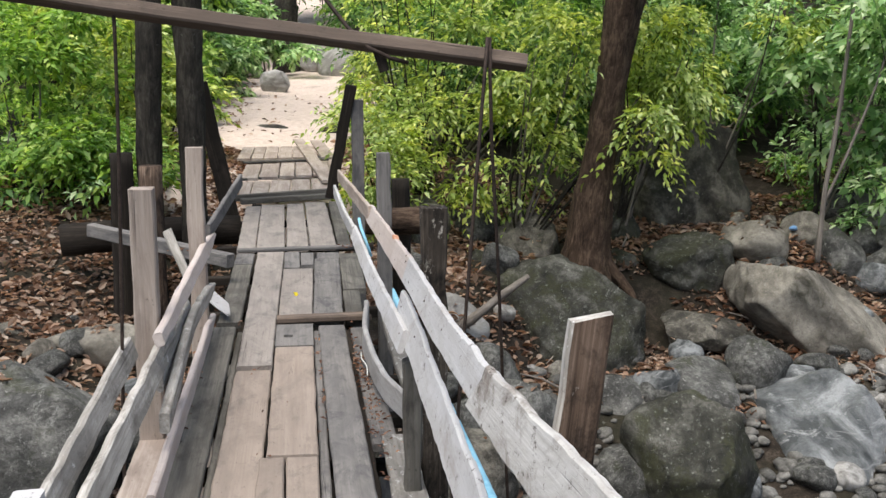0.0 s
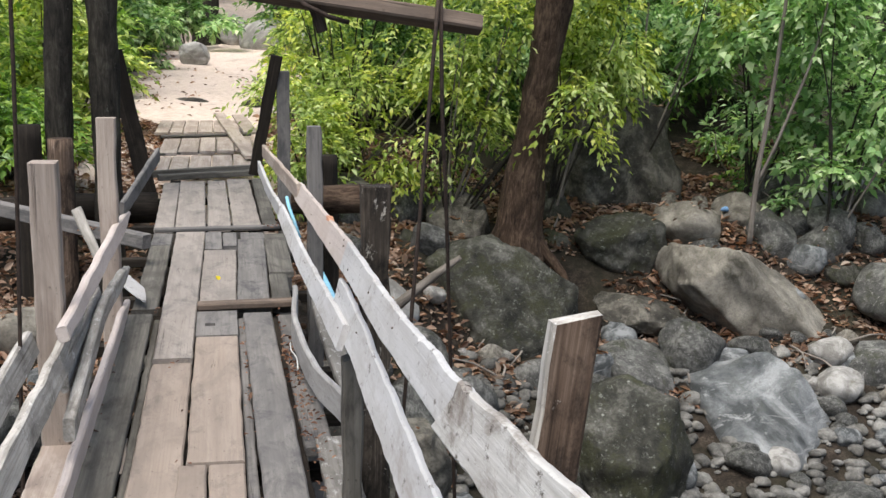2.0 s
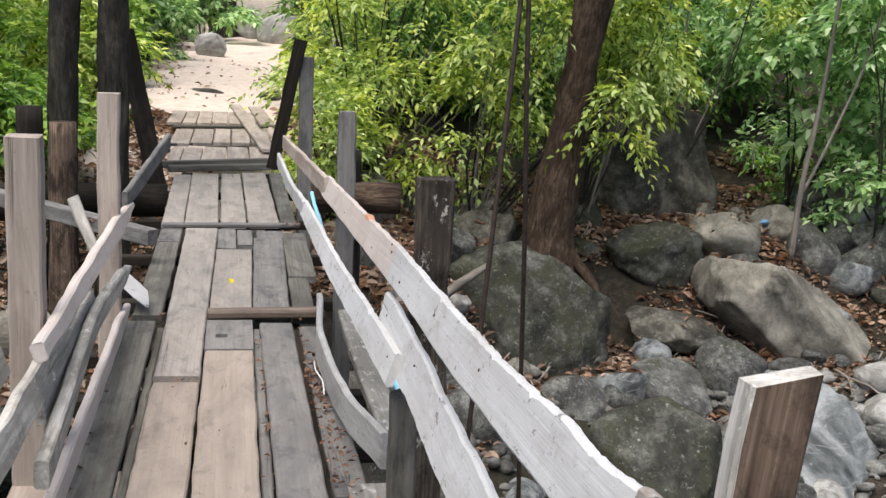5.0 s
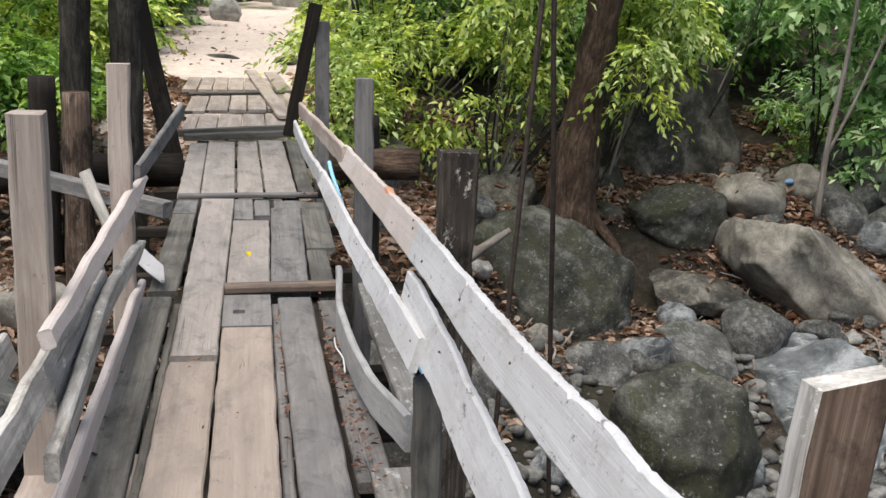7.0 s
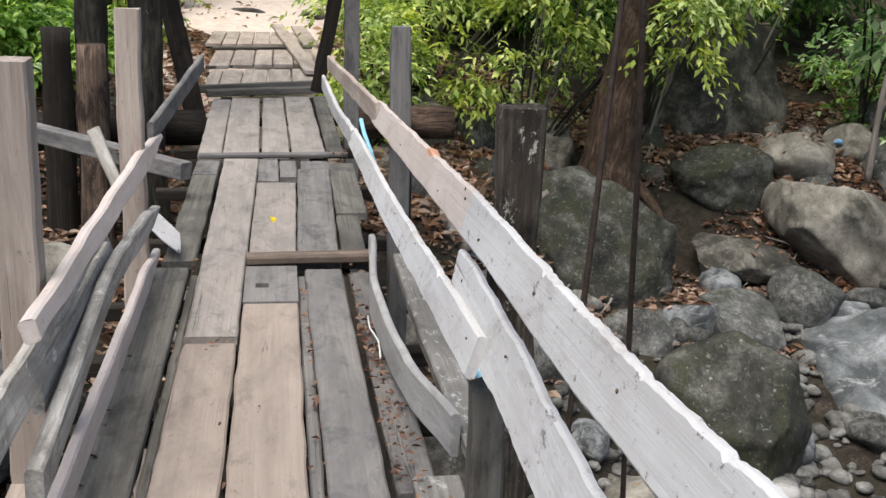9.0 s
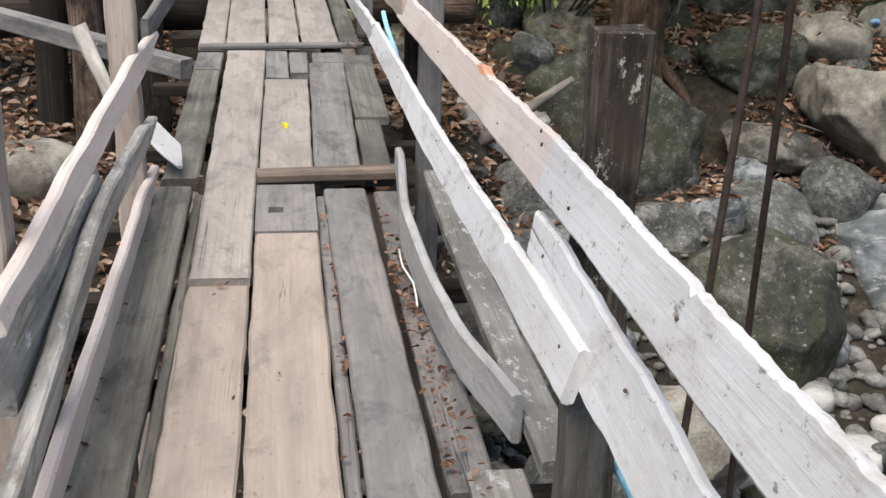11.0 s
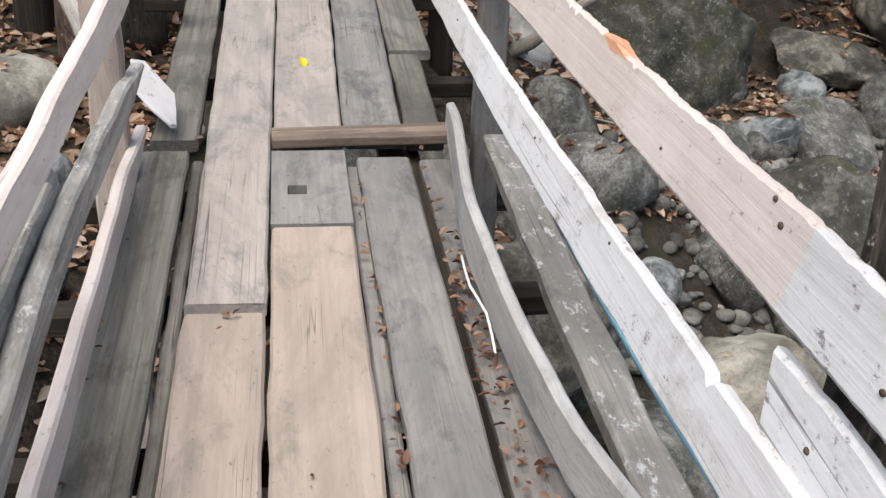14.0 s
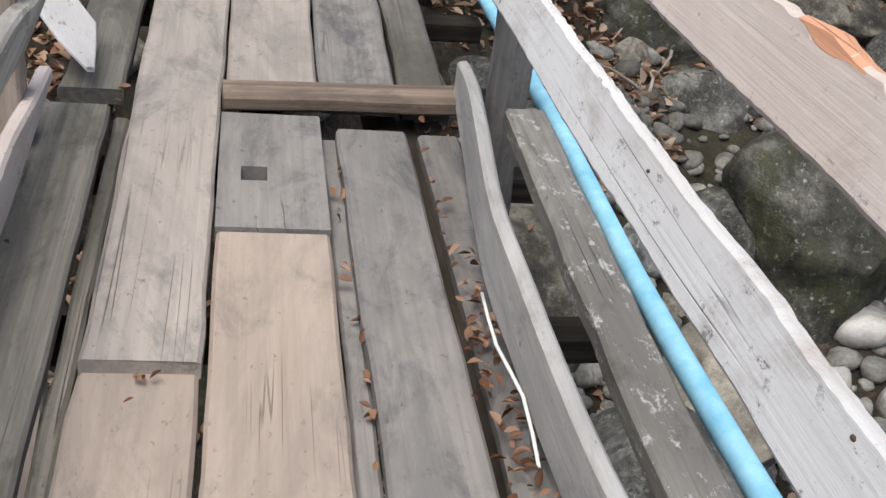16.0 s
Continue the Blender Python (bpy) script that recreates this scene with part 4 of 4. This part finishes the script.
for x, y, w, hgt, n, mat in ((6.2, 16.2, 1.6, 1.3, 300, L_DEEP), (8.6, 16.0, 1.7, 1.5, 320, L_DEEP), (4.0, 16.6, 1.4, 1.4, 260, L_DEEP), (2.6, 19, 1.5, 2.2, 380, L_LIME), (4.6, 19, 2.0, 3.2, 520, L_MID), (7.6, 18.5, 2.2, 3.2, 620, L_MID), (10.6, 18, 2.3, 3.0, 600, L_DEEP), (13.5, 16, 2.2, 3.0, 480, L_DEEP),
                               (3.8, 25, 2.2, 3.8, 420, L_MID), (7.0, 25, 2.8, 4.0, 420, L_MID), (11, 24, 3.0, 4.0, 420, L_MID), (15, 22, 3.0, 4.0, 380, L_DEEP), (2.9, 32, 1.8, 3.0, 300, L_MID), (6, 34, 3.0, 5, 380, L_DEEP),
                               (-2.3, 8.8, 0.8, 0.9, 240, L_MID), (-3.4, 9.8, 1.1, 2.0, 340, L_MID), (-2.0, 11.5, 0.7, 1.9, 320, L_LIME), (-5.0, 12.5, 1.6, 3.0, 420, L_MID), (-3.6, 14.5, 1.3, 3.0, 480, L_LIME), (-7.0, 15, 2.0, 3.5, 420, L_MID),
                               (-2.6, 17.5, 0.9, 1.8, 320, L_MID), (-3.4, 21, 1.4, 2.6, 420, L_MID), (-1.9, 23.5, 0.9, 1.9, 300, L_COOL), (-2.6, 27, 1.3, 2.4, 320, L_DEEP), (-0.9, 31, 1.2, 1.9, 280, L_COOL), (-6.2, 21, 2.2, 4.0, 420, L_COOL), (-5.4, 28, 2.2, 4.5, 420, L_COOL),
                               (-2.5, 36, 2.4, 4.5, 380, L_DEEP), (1.2, 41, 2.6, 4.5, 380, L_DEEP), (4.6, 42, 3.0, 5, 380, L_DEEP), (-7, 40, 3.5, 6, 380, L_DEEP)):
    k += 1
    g = ground_height(x, y)
    shrub((x, y), [((x, y, g + hgt * 0.5), (w, min(w, 1.3), hgt * 0.5), n), ((x + w * 0.4 * (-1) ** k, y + 0.2, g + hgt * 0.95), (w * 0.7, 0.9, hgt * 0.3), n // 2)], mat,
          0.135 + 0.005 * max(0, y - 8), "leafy green undergrowth beside the path" if abs(x) < 4 else "dense green undergrowth on the wooded slope", 40 + k, 5)
shrub((8.9, 9.7), [((8.7, 9.4, 1.7), (0.8, 0.5, 0.9), 110), ((9.6, 9.2, 1.0), (0.8, 0.5, 0.9), 110), ((10.2, 9.4, 2.2), (0.9, 0.6, 0.8), 120)], L_COOL, 0.20, "tall broad-leaved thicket at the edge of the bank", 31, 6, per_twig=5, droop=0.45, slim=0.5)
shrub((6.5, 11.9), [((5.9, 11.2, 1.5), (0.8, 0.5, 0.4), 80), ((7.6, 11.0, 2.3), (0.8, 0.5, 0.5), 60)], L_LIME, 0.15, "mid-green leafy spray above the dark boulder", 32, 4, per_twig=8, droop=0.5)
# low seedlings on the banks
rw = random.Random(33)
for i in range(26):
    x, y = (rw.uniform(5.5, 11.5), rw.uniform(10.2, 15.5)) if i < 16 else (rw.uniform(-5.0, -1.6), rw.uniform(8.5, 11.5))
    if 5.0 < x < 8.2 and y < 13.4:
        continue
    g = ground_height(x, y)
    hgt = rw.uniform(0.25, 0.6)
    shrub((x, y), [((x, y, g + hgt), (0.45, 0.4, hgt * 0.7), 34)], (L_COOL, L_MID, L_DEEP)[i % 3], 0.15, "low broad-leaved seedling on the forest floor", 120 + i, 2, per_twig=6)
# saplings with bare stems
for pts, r in (([(7.55, 9.5, -1.4), (7.6, 9.5, -0.4), (7.75, 9.5, 0.8), (7.85, 9.4, 2.6), (7.95, 9.3, 4.5)], 0.045), ([(7.62, 9.5, -0.5), (7.95, 9.4, 0.4), (8.3, 9.3, 1.6), (8.5, 9.2, 3.4)], 0.025),
               ([(9.3, 11.5, -0.8), (9.25, 11.5, 1.0), (9.5, 11.4, 3.4)], 0.03), ([(6.9, 12.0, -0.9), (6.75, 12, 1.0), (6.9, 12, 3.5)], 0.022)):
    st = thing("sapling", pts[0], "slender pale-barked sapling among the rocks", "sapling", "saplings")
    tube("stem", pts, [r * (1 - 0.15 * i) for i in range(len(pts))], M_TWIG, st, 8, 0.1)
    top = pts[-1]
    foliage("leaves", [((top[0], top[1], top[2] - 1.2), (0.6, 0.5, 1.0), 60)], 0.17, L_COOL, st, int(pts[0][0] * 10), per_twig=5, droop=0.5)
# tall trees that close the view behind
for x, y, hgt, r in ((-0.3, 33.5, 12, 0.34), (-8, 18, 11, 0.25), (-4.6, 17, 10, 0.16), (9, 22, 12, 0.3), (14, 20, 12, 0.3), (-13, -7, 11, 0.25), (8, -12, 11, 0.28), (17, 0, 12, 0.3), (-14, 4, 12, 0.3), (2.2, 36, 10, 0.2)):
    g = ground_height(x, y)
    tree((x, y, g - 0.2), [(0, 0, 0), (0.05, 0, hgt * 0.3), (-0.1, 0, hgt * 0.65), (0.1, 0, hgt)], [r * 1.4, r, r * 0.8, r * 0.3], "tall forest tree on the slope", seed=int(abs(x * 7 + y)),
         limbs=[([(0, 0, hgt * 0.6), (1.0, 0.4, hgt * 0.75), (2.2, 0.6, hgt * 0.82)], [r * 0.4, r * 0.25, 0.03]), ([(0, 0, hgt * 0.65), (-1.0, -0.4, hgt * 0.8), (-2.0, -0.6, hgt * 0.9)], [r * 0.4, r * 0.25, 0.03])],
         crown=[((0, 0, hgt), (2.8, 2.6, 1.8), 380), ((2.2, 0.6, hgt * 0.85), (1.6, 1.5, 1.1), 160), ((-2.0, -0.6, hgt * 0.9), (1.6, 1.5, 1.1), 160)], leaf=0.26, mat=L_DEEP)

# ---- boulders ----
boulder((6.52, 6.7, -3.34), (1.16, 0.98, 1.08), 20, 3, M_BLUE_ROCK, "large smooth blue-grey boulder in the stream bed", rough=0.26, cuts=6)
boulder((4.34, 5.6, -2.92), (0.77, 0.72, 0.82), 50, 8, M_MOSS, "large rounded green-stained boulder with pale lichen spots", rough=0.26, cuts=7)
boulder((3.70, 8.6, -2.15), (1.08, 0.85, 0.98), 10, 5, M_MOSS, "big dark lichen-flecked boulder below the tree", cuts=5)
boulder((3.35, 10.1, -1.35), (0.58, 0.5, 0.55), 80, 6, M_DARK_ROCK, "dark rounded rock beside the tree trunk", name="rock", category="rock")
boulder((6.15, 12.3, -0.62), (1.2, 0.98, 1.06), 15, 12, M_DARK_ROCK, "huge dark overhanging boulder under the bushes", rough=0.16, cuts=4, tilt=(-8, 0), box=0.45)
boulder((5.65, 9.75, -1.35), (0.56, 0.45, 0.42), 0, 14, M_MOSS, "rounded mossy grey boulder", tilt=(0, 12))
boulder((5.05, 10.8, -1.25), (0.36, 0.32, 0.42), 30, 15, M_MOSS, "mossy rounded grey rock", name="rock", category="rock", sub=3)
boulder((4.75, 10.0, -1.55), (0.32, 0.3, 0.28), 70, 16, M_MOSS, "small mossy rock at the roots", name="rock", category="rock", sub=3)
boulder((6.75, 9.9, -1.15), (0.45, 0.4, 0.34), 10, 17, M_TAN_ROCK, "tan-grey rock among dry leaves", name="rock", category="rock", sub=3, tilt=(0, 14))
boulder((7.35, 8.75, -2.28), (1.36, 0.9, 0.68), -8, 21, M_TAN_ROCK, "long tan slab of rock lying aslant", name="rock_slab", category="rock", tilt=(16, 45), cuts=3, box=0.75)
boulder((5.55, 8.35, -2.1), (0.62, 0.38, 0.22), -12, 22, M_DARK_ROCK, "low flat rock with dry leaves on it", name="rock", category="rock", tilt=(0, 8))
boulder((8.05, 9.8, -1.4), (0.36, 0.36, 0.42), 0, 23, M_ROCK, "rounded grey rock on the bank", name="rock", category="rock", sub=3)
boulder((8.75, 9.7, -1.55), (0.42, 0.4, 0.42), 40, 24, M_ROCK, "rounded grey rock on the bank", name="rock", category="rock", sub=3)
boulder((9.6, 11.4, -0.75), (0.75, 0.55, 0.5), 20, 25, M_PALE, "pale grey rock among seedlings", name="rock", category="rock")
boulder((9.2, 8.6, -1.95), (0.55, 0.4, 0.4), 60, 26, M_ROCK, "grey rock on the stony bank", name="rock", category="rock", sub=3)
boulder((8.4, 7.3, -2.6), (0.6, 0.5, 0.42), 15, 27, M_ROCK, "grey rock in the stream bed", name="rock", category="rock", sub=3)
boulder((3.9, 7.2, -2.85), (0.5, 0.42, 0.5), 25, 28, M_ROCK, "grey rock with pale lichen", name="rock", category="rock", sub=3)
boulder((5.15, 7.2, -2.75), (0.58, 0.48, 0.56), 0, 29, M_ROCK, "flat-topped grey rock behind the boulders", name="rock", category="rock", sub=3)
boulder((2.4, 6.1, -2.45), (0.55, 0.5, 0.45), 33, 30, M_ROCK, "grey rock under the railing", name="rock", category="rock", sub=3)
boulder((1.9, 7.4, -1.75), (0.5, 0.45, 0.5), 70, 31, M_PALE, "pale rock beside the bridge", name="rock", category="rock", sub=3)
boulder((2.6, 9.2, -1.5), (0.4, 0.4, 0.4), 10, 32, M_MOSS, "small mossy rock beside the bridge", name="rock", category="rock", sub=3)
boulder((1.35, 3.4, -2.0), (0.6, 0.5, 0.5), 35, 33, M_DARK_ROCK, "dark lichened rock beneath the bridge", name="rock", category="rock")
boulder((1.9, 2.2, -2.35), (0.42, 0.4, 0.36), 5, 34, M_ROCK, "grey lichened rock beneath the bridge", name="rock", category="rock", sub=3)
boulder((3.05, 3.55, -2.85), (0.75, 0.6, 0.42), 55, 35, M_TAN_ROCK, "cracked tan block of rock", name="rock", category="rock", cuts=8)
boulder((2.1, 1.1, -2.75), (0.6, 0.5, 0.4), 15, 36, M_TAN_ROCK, "tan rock in the bed", name="rock", category="rock", cuts=8)
boulder((0.9, 0.6, -2.7), (0.55, 0.5, 0.4), 5, 37, M_MOSS, "greenish rock below the deck", name="rock", category="rock", sub=3)
boulder((-2.05, 2.3, -1.35), (0.95, 0.8, 0.85), 5, 41, M_ROCK, "large grey boulder on the bank below the railing", cuts=4)
boulder((-1.55, 0.2, -2.0), (0.7, 0.7, 0.6), 65, 42, M_DARK_ROCK, "dark grey boulder under the bridge")
boulder((-2.9, 4.6, -1.05), (0.55, 0.3, 0.22), 25, 43, M_DARK_ROCK, "low dark rock on the leaf-strewn bank", name="rock", category="rock", sub=3)
boulder((-1.75, 4.4, -1.0), (0.5, 0.3, 0.25), -15, 44, M_TAN_ROCK, "low rock on the bank", name="rock", category="rock", sub=3)
boulder((-3.6, 6.5, -0.75), (0.4, 0.3, 0.2), 15, 45, M_ROCK, "low grey rock on the bank", name="rock", category="rock", sub=3)
boulder((-0.5, 25.3, 0.66), (0.36, 0.34, 0.30), 0, 46, M_PALE, "pale rounded boulder beside the path", rough=0.15, cuts=1)
boulder((-0.4, 16.6, 0.07), (0.3, 0.22, 0.1), 0, 47, M_DARK_ROCK, "flat dark stone set in the path", name="path_stone", category="stone", sub=3)
boulder((0.75, 16.2, 0.08), (0.18, 0.16, 0.12), 0, 48, M_DARK_ROCK, "dark stone at the path's edge", name="path_stone", category="stone", sub=3)
for i, (x, y, r) in enumerate(((4.6, 5.0, 0.19), (4.7, 4.2, 0.21), (4.2, 4.5, 0.13), (5.2, 4.6, 0.16), (3.6, 4.2, 0.2))):
    boulder((x, y, ground_height(x, y) + r * 0.3), (r * 1.25, r, r * 0.7), 25 * i, 80 + i, M_PALE, "pale smooth stone in the wet stream bed", name="stone", category="stone", sub=3, rough=0.12, cuts=2)
for i, (x, y, r) in enumerate(((1.6, 31.5, 0.9), (2.4, 30, 0.7), (0.6, 34, 0.9), (2.9, 28, 0.6))):
    boulder((x, y, ground_height(x, y) + r * 0.3), (r, r * 0.8, r * 0.75), 30 * i, 60 + i, M_PALE, "pale grey rock at the end of the path", name="rock", category="rock", sub=3)

# smaller rocks that fill the bank between the boulders
rb = random.Random(21)
bank = [stone_mesh("rock", (1.0, 0.85, 0.75), 200 + i, m, 3, 0.26, 5) for i, m in enumerate((M_ROCK, M_MOSS, M_TAN_ROCK, M_ROCK, M_BLUE_ROCK))]
for i in range(70):
    x, y = rb.uniform(1.2, 10.5), rb.uniform(2.0, 11.8)
    r = 0.16 + 0.3 * rb.random() ** 1.6
    ob = new("rock", bank[i % 5])
    ob.matrix_basis = pose(x, y, ground_height(x, y) + r * 0.3, rb.uniform(-20, 20), rb.uniform(-20, 20), rb.uniform(0, 360)) @ Matrix.Scale(r, 4)
    tagged(ob, "weathered grey rock on the stony bank", "rock", "bank rocks")

# river stones
kinds = [stone_mesh("river_stone", (1.0, 0.8, 0.62), 100 + i, m, 3, 0.18, 3, 0.02) for i, m in enumerate((M_PALE, M_ROCK, M_BLUE_ROCK, M_TAN_ROCK, M_ROCK, M_MOSS))]
rs = random.Random(5)
for i in range(230):
    if i < 150:
        x, y = rs.uniform(0.9, 9.5), rs.uniform(-2.5, 8.5)
    else:
        x, y = rs.uniform(-3.2, 1.0), rs.uniform(-2.5, 5.5)
    r = 0.07 + 0.24 * rs.random() ** 2.2
    ob = new("river_stone", kinds[i % 6])
    ob.matrix_basis = pose(x, y, ground_height(x, y) + r * 0.25, rs.uniform(-15, 15), rs.uniform(-15, 15), rs.uniform(0, 360)) @ Matrix.Scale(r, 4)
    tagged(ob, "rounded river stone in the dry stream bed", "stone", "river stones")


for i in range(70):
    x, y = rs.uniform(6.2, 9.8), rs.uniform(3.0, 7.8)
    r = 0.1 + 0.22 * rs.random() ** 1.5
    ob = new("river_stone", kinds[(0, 4, 1, 2)[i % 4]])
    ob.matrix_basis = pose(x, y, ground_height(x, y) + r * 0.3, rs.uniform(-15, 15), rs.uniform(-15, 15), rs.uniform(0, 360)) @ Matrix.Scale(r, 4)
    tagged(ob, "rounded river stone in the dry stream bed", "stone", "river stones")


# pebbles between the river stones
def pebbles(count, seed):
    rnd = random.Random(seed)
    bm = bmesh.new()
    bmesh.ops.create_icosphere(bm, subdivisions=2, radius=1.0)
    ball = [v.co.copy() for v in bm.verts]
    tris = [[v.index for v in f.verts] for f in bm.faces]
    bm.free()
    verts, faces = [], []
    for i in range(count):
        x, y = rnd.uniform(0.6, 10.5), rnd.uniform(-2.5, 7.6)
        if ground_height(x, y) > -2.3:
            continue
        r = 0.03 + 0.09 * rnd.random() ** 2
        m = pose(x, y, ground_height(x, y) + r * 0.3, rnd.uniform(-20, 20), rnd.uniform(-20, 20), rnd.uniform(0, 360)) @ Matrix.Diagonal((r * rnd.uniform(0.9, 1.4), r, r * rnd.uniform(0.5, 0.8), 1))
        off = Vector((i * 1.7, i * 0.3, 0))
        k = len(verts)
        verts += [m @ (p * (1 + 0.3 * noise.noise(p + off))) for p in ball]
        faces += [[k + a for a in t] for t in tris]
    ob = new("pebbles", mesh_of("pebbles", verts, faces, M_PEBBLE, True))
    tagged(ob, "pale grey pebbles in the dry stream bed", "pebbles", kind="stuff")


pebbles(6500, 77)

# ---- dry leaves ----
def rock_tops():
    """One search tree over all rocks, so that fallen leaves can rest on them."""
    verts, faces = [], []
    for ob in bpy.data.objects:
        if ob.type == "MESH" and ob.name.split(".")[0] in ("boulder", "rock", "rock_slab"):
            k = len(verts)
            verts += [ob.matrix_basis @ v.co for v in ob.data.vertices]
            faces += [[k + i for i in q.vertices] for q in ob.data.polygons]
    return BVHTree.FromPolygons(verts, faces)


ROCK_TOPS = rock_tops()


def litter(name, count, area, size, seed, keep=None, lift=0.015):
    rng = np.random.default_rng(seed)
    x, y = rng.uniform(area[0], area[1], count), rng.uniform(area[2], area[3], count)
    base = np.array([(a, b, ground_height(a, b) + lift) for a, b in zip(x, y) if keep is None or keep(a, b)])
    n = len(base)
    base[:, 2] += rng.uniform(0, 0.03, n)
    on_rock = rng.uniform(size=n)
    for i in range(n):
        at, normal, _, _ = ROCK_TOPS.ray_cast(Vector((base[i, 0], base[i, 1], 4.0)), Vector((0, 0, -1)))
        if at is not None and at.z > base[i, 2] and abs(normal.z) > 0.86 and on_rock[i] < 0.3 and noise.noise(at * 1.3) > 0.0:
            base[i, 2] = at.z + 0.012
    ahead = np.c_[rng.normal(size=(n, 2)), rng.normal(size=n) * 0.25]
    normal = np.array((0, 0, 1.0)) + rng.normal(size=(n, 3)) * 0.5
    length = size * rng.uniform(0.5, 1.3, n)
    ob = new(name, leaf_mesh(name, base, ahead, normal, length, length * 0.5, L_DRY, DRY, DRY_FACES))
    return tagged(ob, "fallen dry brown leaves on the forest floor", "leaves", kind="stuff")


litter("leaf_litter", 34000, (0.8, 11, 3, 14.5), 0.12, 1, lambda a, b: noise.noise((a * 0.9, b * 0.9, 3.0)) > -0.2 and ground_height(a, b) > -2.7 + 0.5 * noise.noise((a, b, 8.0)))
litter("leaf_litter", 19000, (-6, -0.6, 1.5, 13), 0.10, 2, lambda a, b: noise.noise((a * 0.8, b * 0.8, 7.0)) > -0.5)
litter("leaf_litter", 1500, (-0.8, 3.5, -3, 4), 0.09, 3)
litter("leaf_litter", 1500, (-3, 3, 14, 30), 0.1, 4, lambda a, b: abs(a - 0.2) > 1.2)
litter("leaf_litter", 110, (-1.4, 1.8, 9.5, 24), 0.1, 8)


def deck_leaves(name, spots, size, mat, label, seed):
    """Small heaps of dry leaves lying on or between the planks: (x, y, z, spread along x, spread along y, count)."""
    rng = np.random.default_rng(seed)
    base = np.concatenate([np.array((x, y, z)) + rng.normal(size=(n, 3)) * np.array((sx, sy, 0.006)) for x, y, z, sx, sy, n in spots])
    n = len(base)
    ahead = np.c_[rng.normal(size=(n, 2)), np.abs(rng.normal(size=n)) * 0.2]
    normal = np.array((0, 0, 1.0)) + rng.normal(size=(n, 3)) * 0.35
    length = size * rng.uniform(0.5, 1.3, n)
    return tagged(new(name, leaf_mesh(name, base, ahead, normal, length, length * 0.5, mat, DRY, DRY_FACES)), label, "leaves", kind="stuff")


deck_leaves("dry_leaves", [(0.475, 0.1, 0.0, 0.012, 0.35, 60), (0.52, -0.6, -0.01, 0.03, 0.35, 60), (-0.1, -0.06, 0.0, 0.02, 0.012, 5), (0.265, -0.3, -0.015, 0.01, 0.5, 40), (-0.41, 0.65, 0.0, 0.03, 0.06, 9), (-0.4, -0.2, 0.0, 0.02, 0.4, 20),
                            (0.55, 3.62, 0.03, 0.05, 0.05, 25), (-0.24, 1.02, 0.0, 0.01, 0.03, 5), (0.02, -1.3, 0.012, 0.1, 0.4, 4), (-0.7, 2.5, 0.24, 0.12, 0.1, 25), (0.53, -1.3, 0.01, 0.03, 0.3, 40), (0.50, -0.2, -0.012, 0.018, 0.3, 60)], 0.027, L_RUST, "curled brown dry leaves caught between the planks", 5)
deck_leaves("fallen_leaf", [(0.12, 1.80, 0.012, 0.0, 0.0, 1)], 0.06, L_YELLOW, "single fresh yellow leaf lying on the deck", 6)

# ---- logs, stumps and scraps ----
tagged(tube("log", [(-2.3, 5.9, -0.25), (-1.3, 6.0, -0.2), (-0.48, 6.05, -0.2)], [0.17, 0.16, 0.15], M_DARK, None, 14, 0.15), "dark mossy log lying under the bridge's end", "log")
tagged(tube("log", [(0.72, 6.05, -0.13), (1.2, 6.0, -0.13), (1.68, 5.97, -0.13)], [0.14, 0.147, 0.15], M_REDBARK, None, 14, 0.12), "cut brown log sticking out beside the deck", "log")
tagged(tube("stump_post", [(1.26, 6.35, -1.6), (1.25, 6.35, 0.28)], [0.11, 0.1], M_DARK, None, 12, 0.15), "charred black post outside the railing", "post")
tagged(tube("stump_post", [(-1.6, 5.4, -1.4), (-1.58, 5.4, 0.69)], [0.13, 0.115], M_DARK, None, 12, 0.15), "dark rough trunk post behind the railing", "post")
tagged(tube("stump_post", [(-1.28, 5.05, -1.4), (-1.265, 5.05, 0.6)], [0.13, 0.11], M_STUMP, None, 12, 0.15), "dark rough trunk post behind the railing", "post")
tagged(tube("branch", [(1.75, 7.2, -1.75), (2.12, 7.0, -1.5), (2.5, 7.0, -1.2), (2.82, 7.0, -0.98)], [0.07, 0.06, 0.05, 0.03], M_TWIG, None, 10, 0.2), "pale broken dead branch among the rocks", "branch")
tagged(tube("cord", [(0.50, 0.20, 0.01), (0.495, 0.02, 0.02), (0.515, -0.12, 0.02), (0.51, -0.28, 0.01)], [0.0035] * 4, M_CORD, None, 6), "thin pale plastic cord lying on the deck", "cord")
tagged(new("plastic_scrap", stone_mesh("plastic_scrap", (0.06, 0.05, 0.04), 9, M_LITTER, 2, 0.3, 3)), "scrap of blue plastic litter among dry leaves", "litter").matrix_basis = pose(7.55, 10.4, -1.05)
rr = random.Random(9)
for i in range(34):
    x, y = rr.uniform(3.2, 9.0), rr.uniform(6.5, 11.0)
    a, l = rr.uniform(0, 6.28), rr.uniform(0.3, 0.8)
    g0, g1 = ground_height(x, y) + 0.05, ground_height(x + math.cos(a) * l, y + math.sin(a) * l) + 0.08
    tagged(tube("twig", [(x, y, g0), (x + math.cos(a) * l * 0.5 + 0.05, y + math.sin(a) * l * 0.5, (g0 + g1) / 2 + 0.05), (x + math.cos(a) * l, y + math.sin(a) * l, g1)], [0.018, 0.014, 0.006], M_TWIG, None, 6, 0.2),
           "pale dead twig on the ground", "twig", "dead twigs")
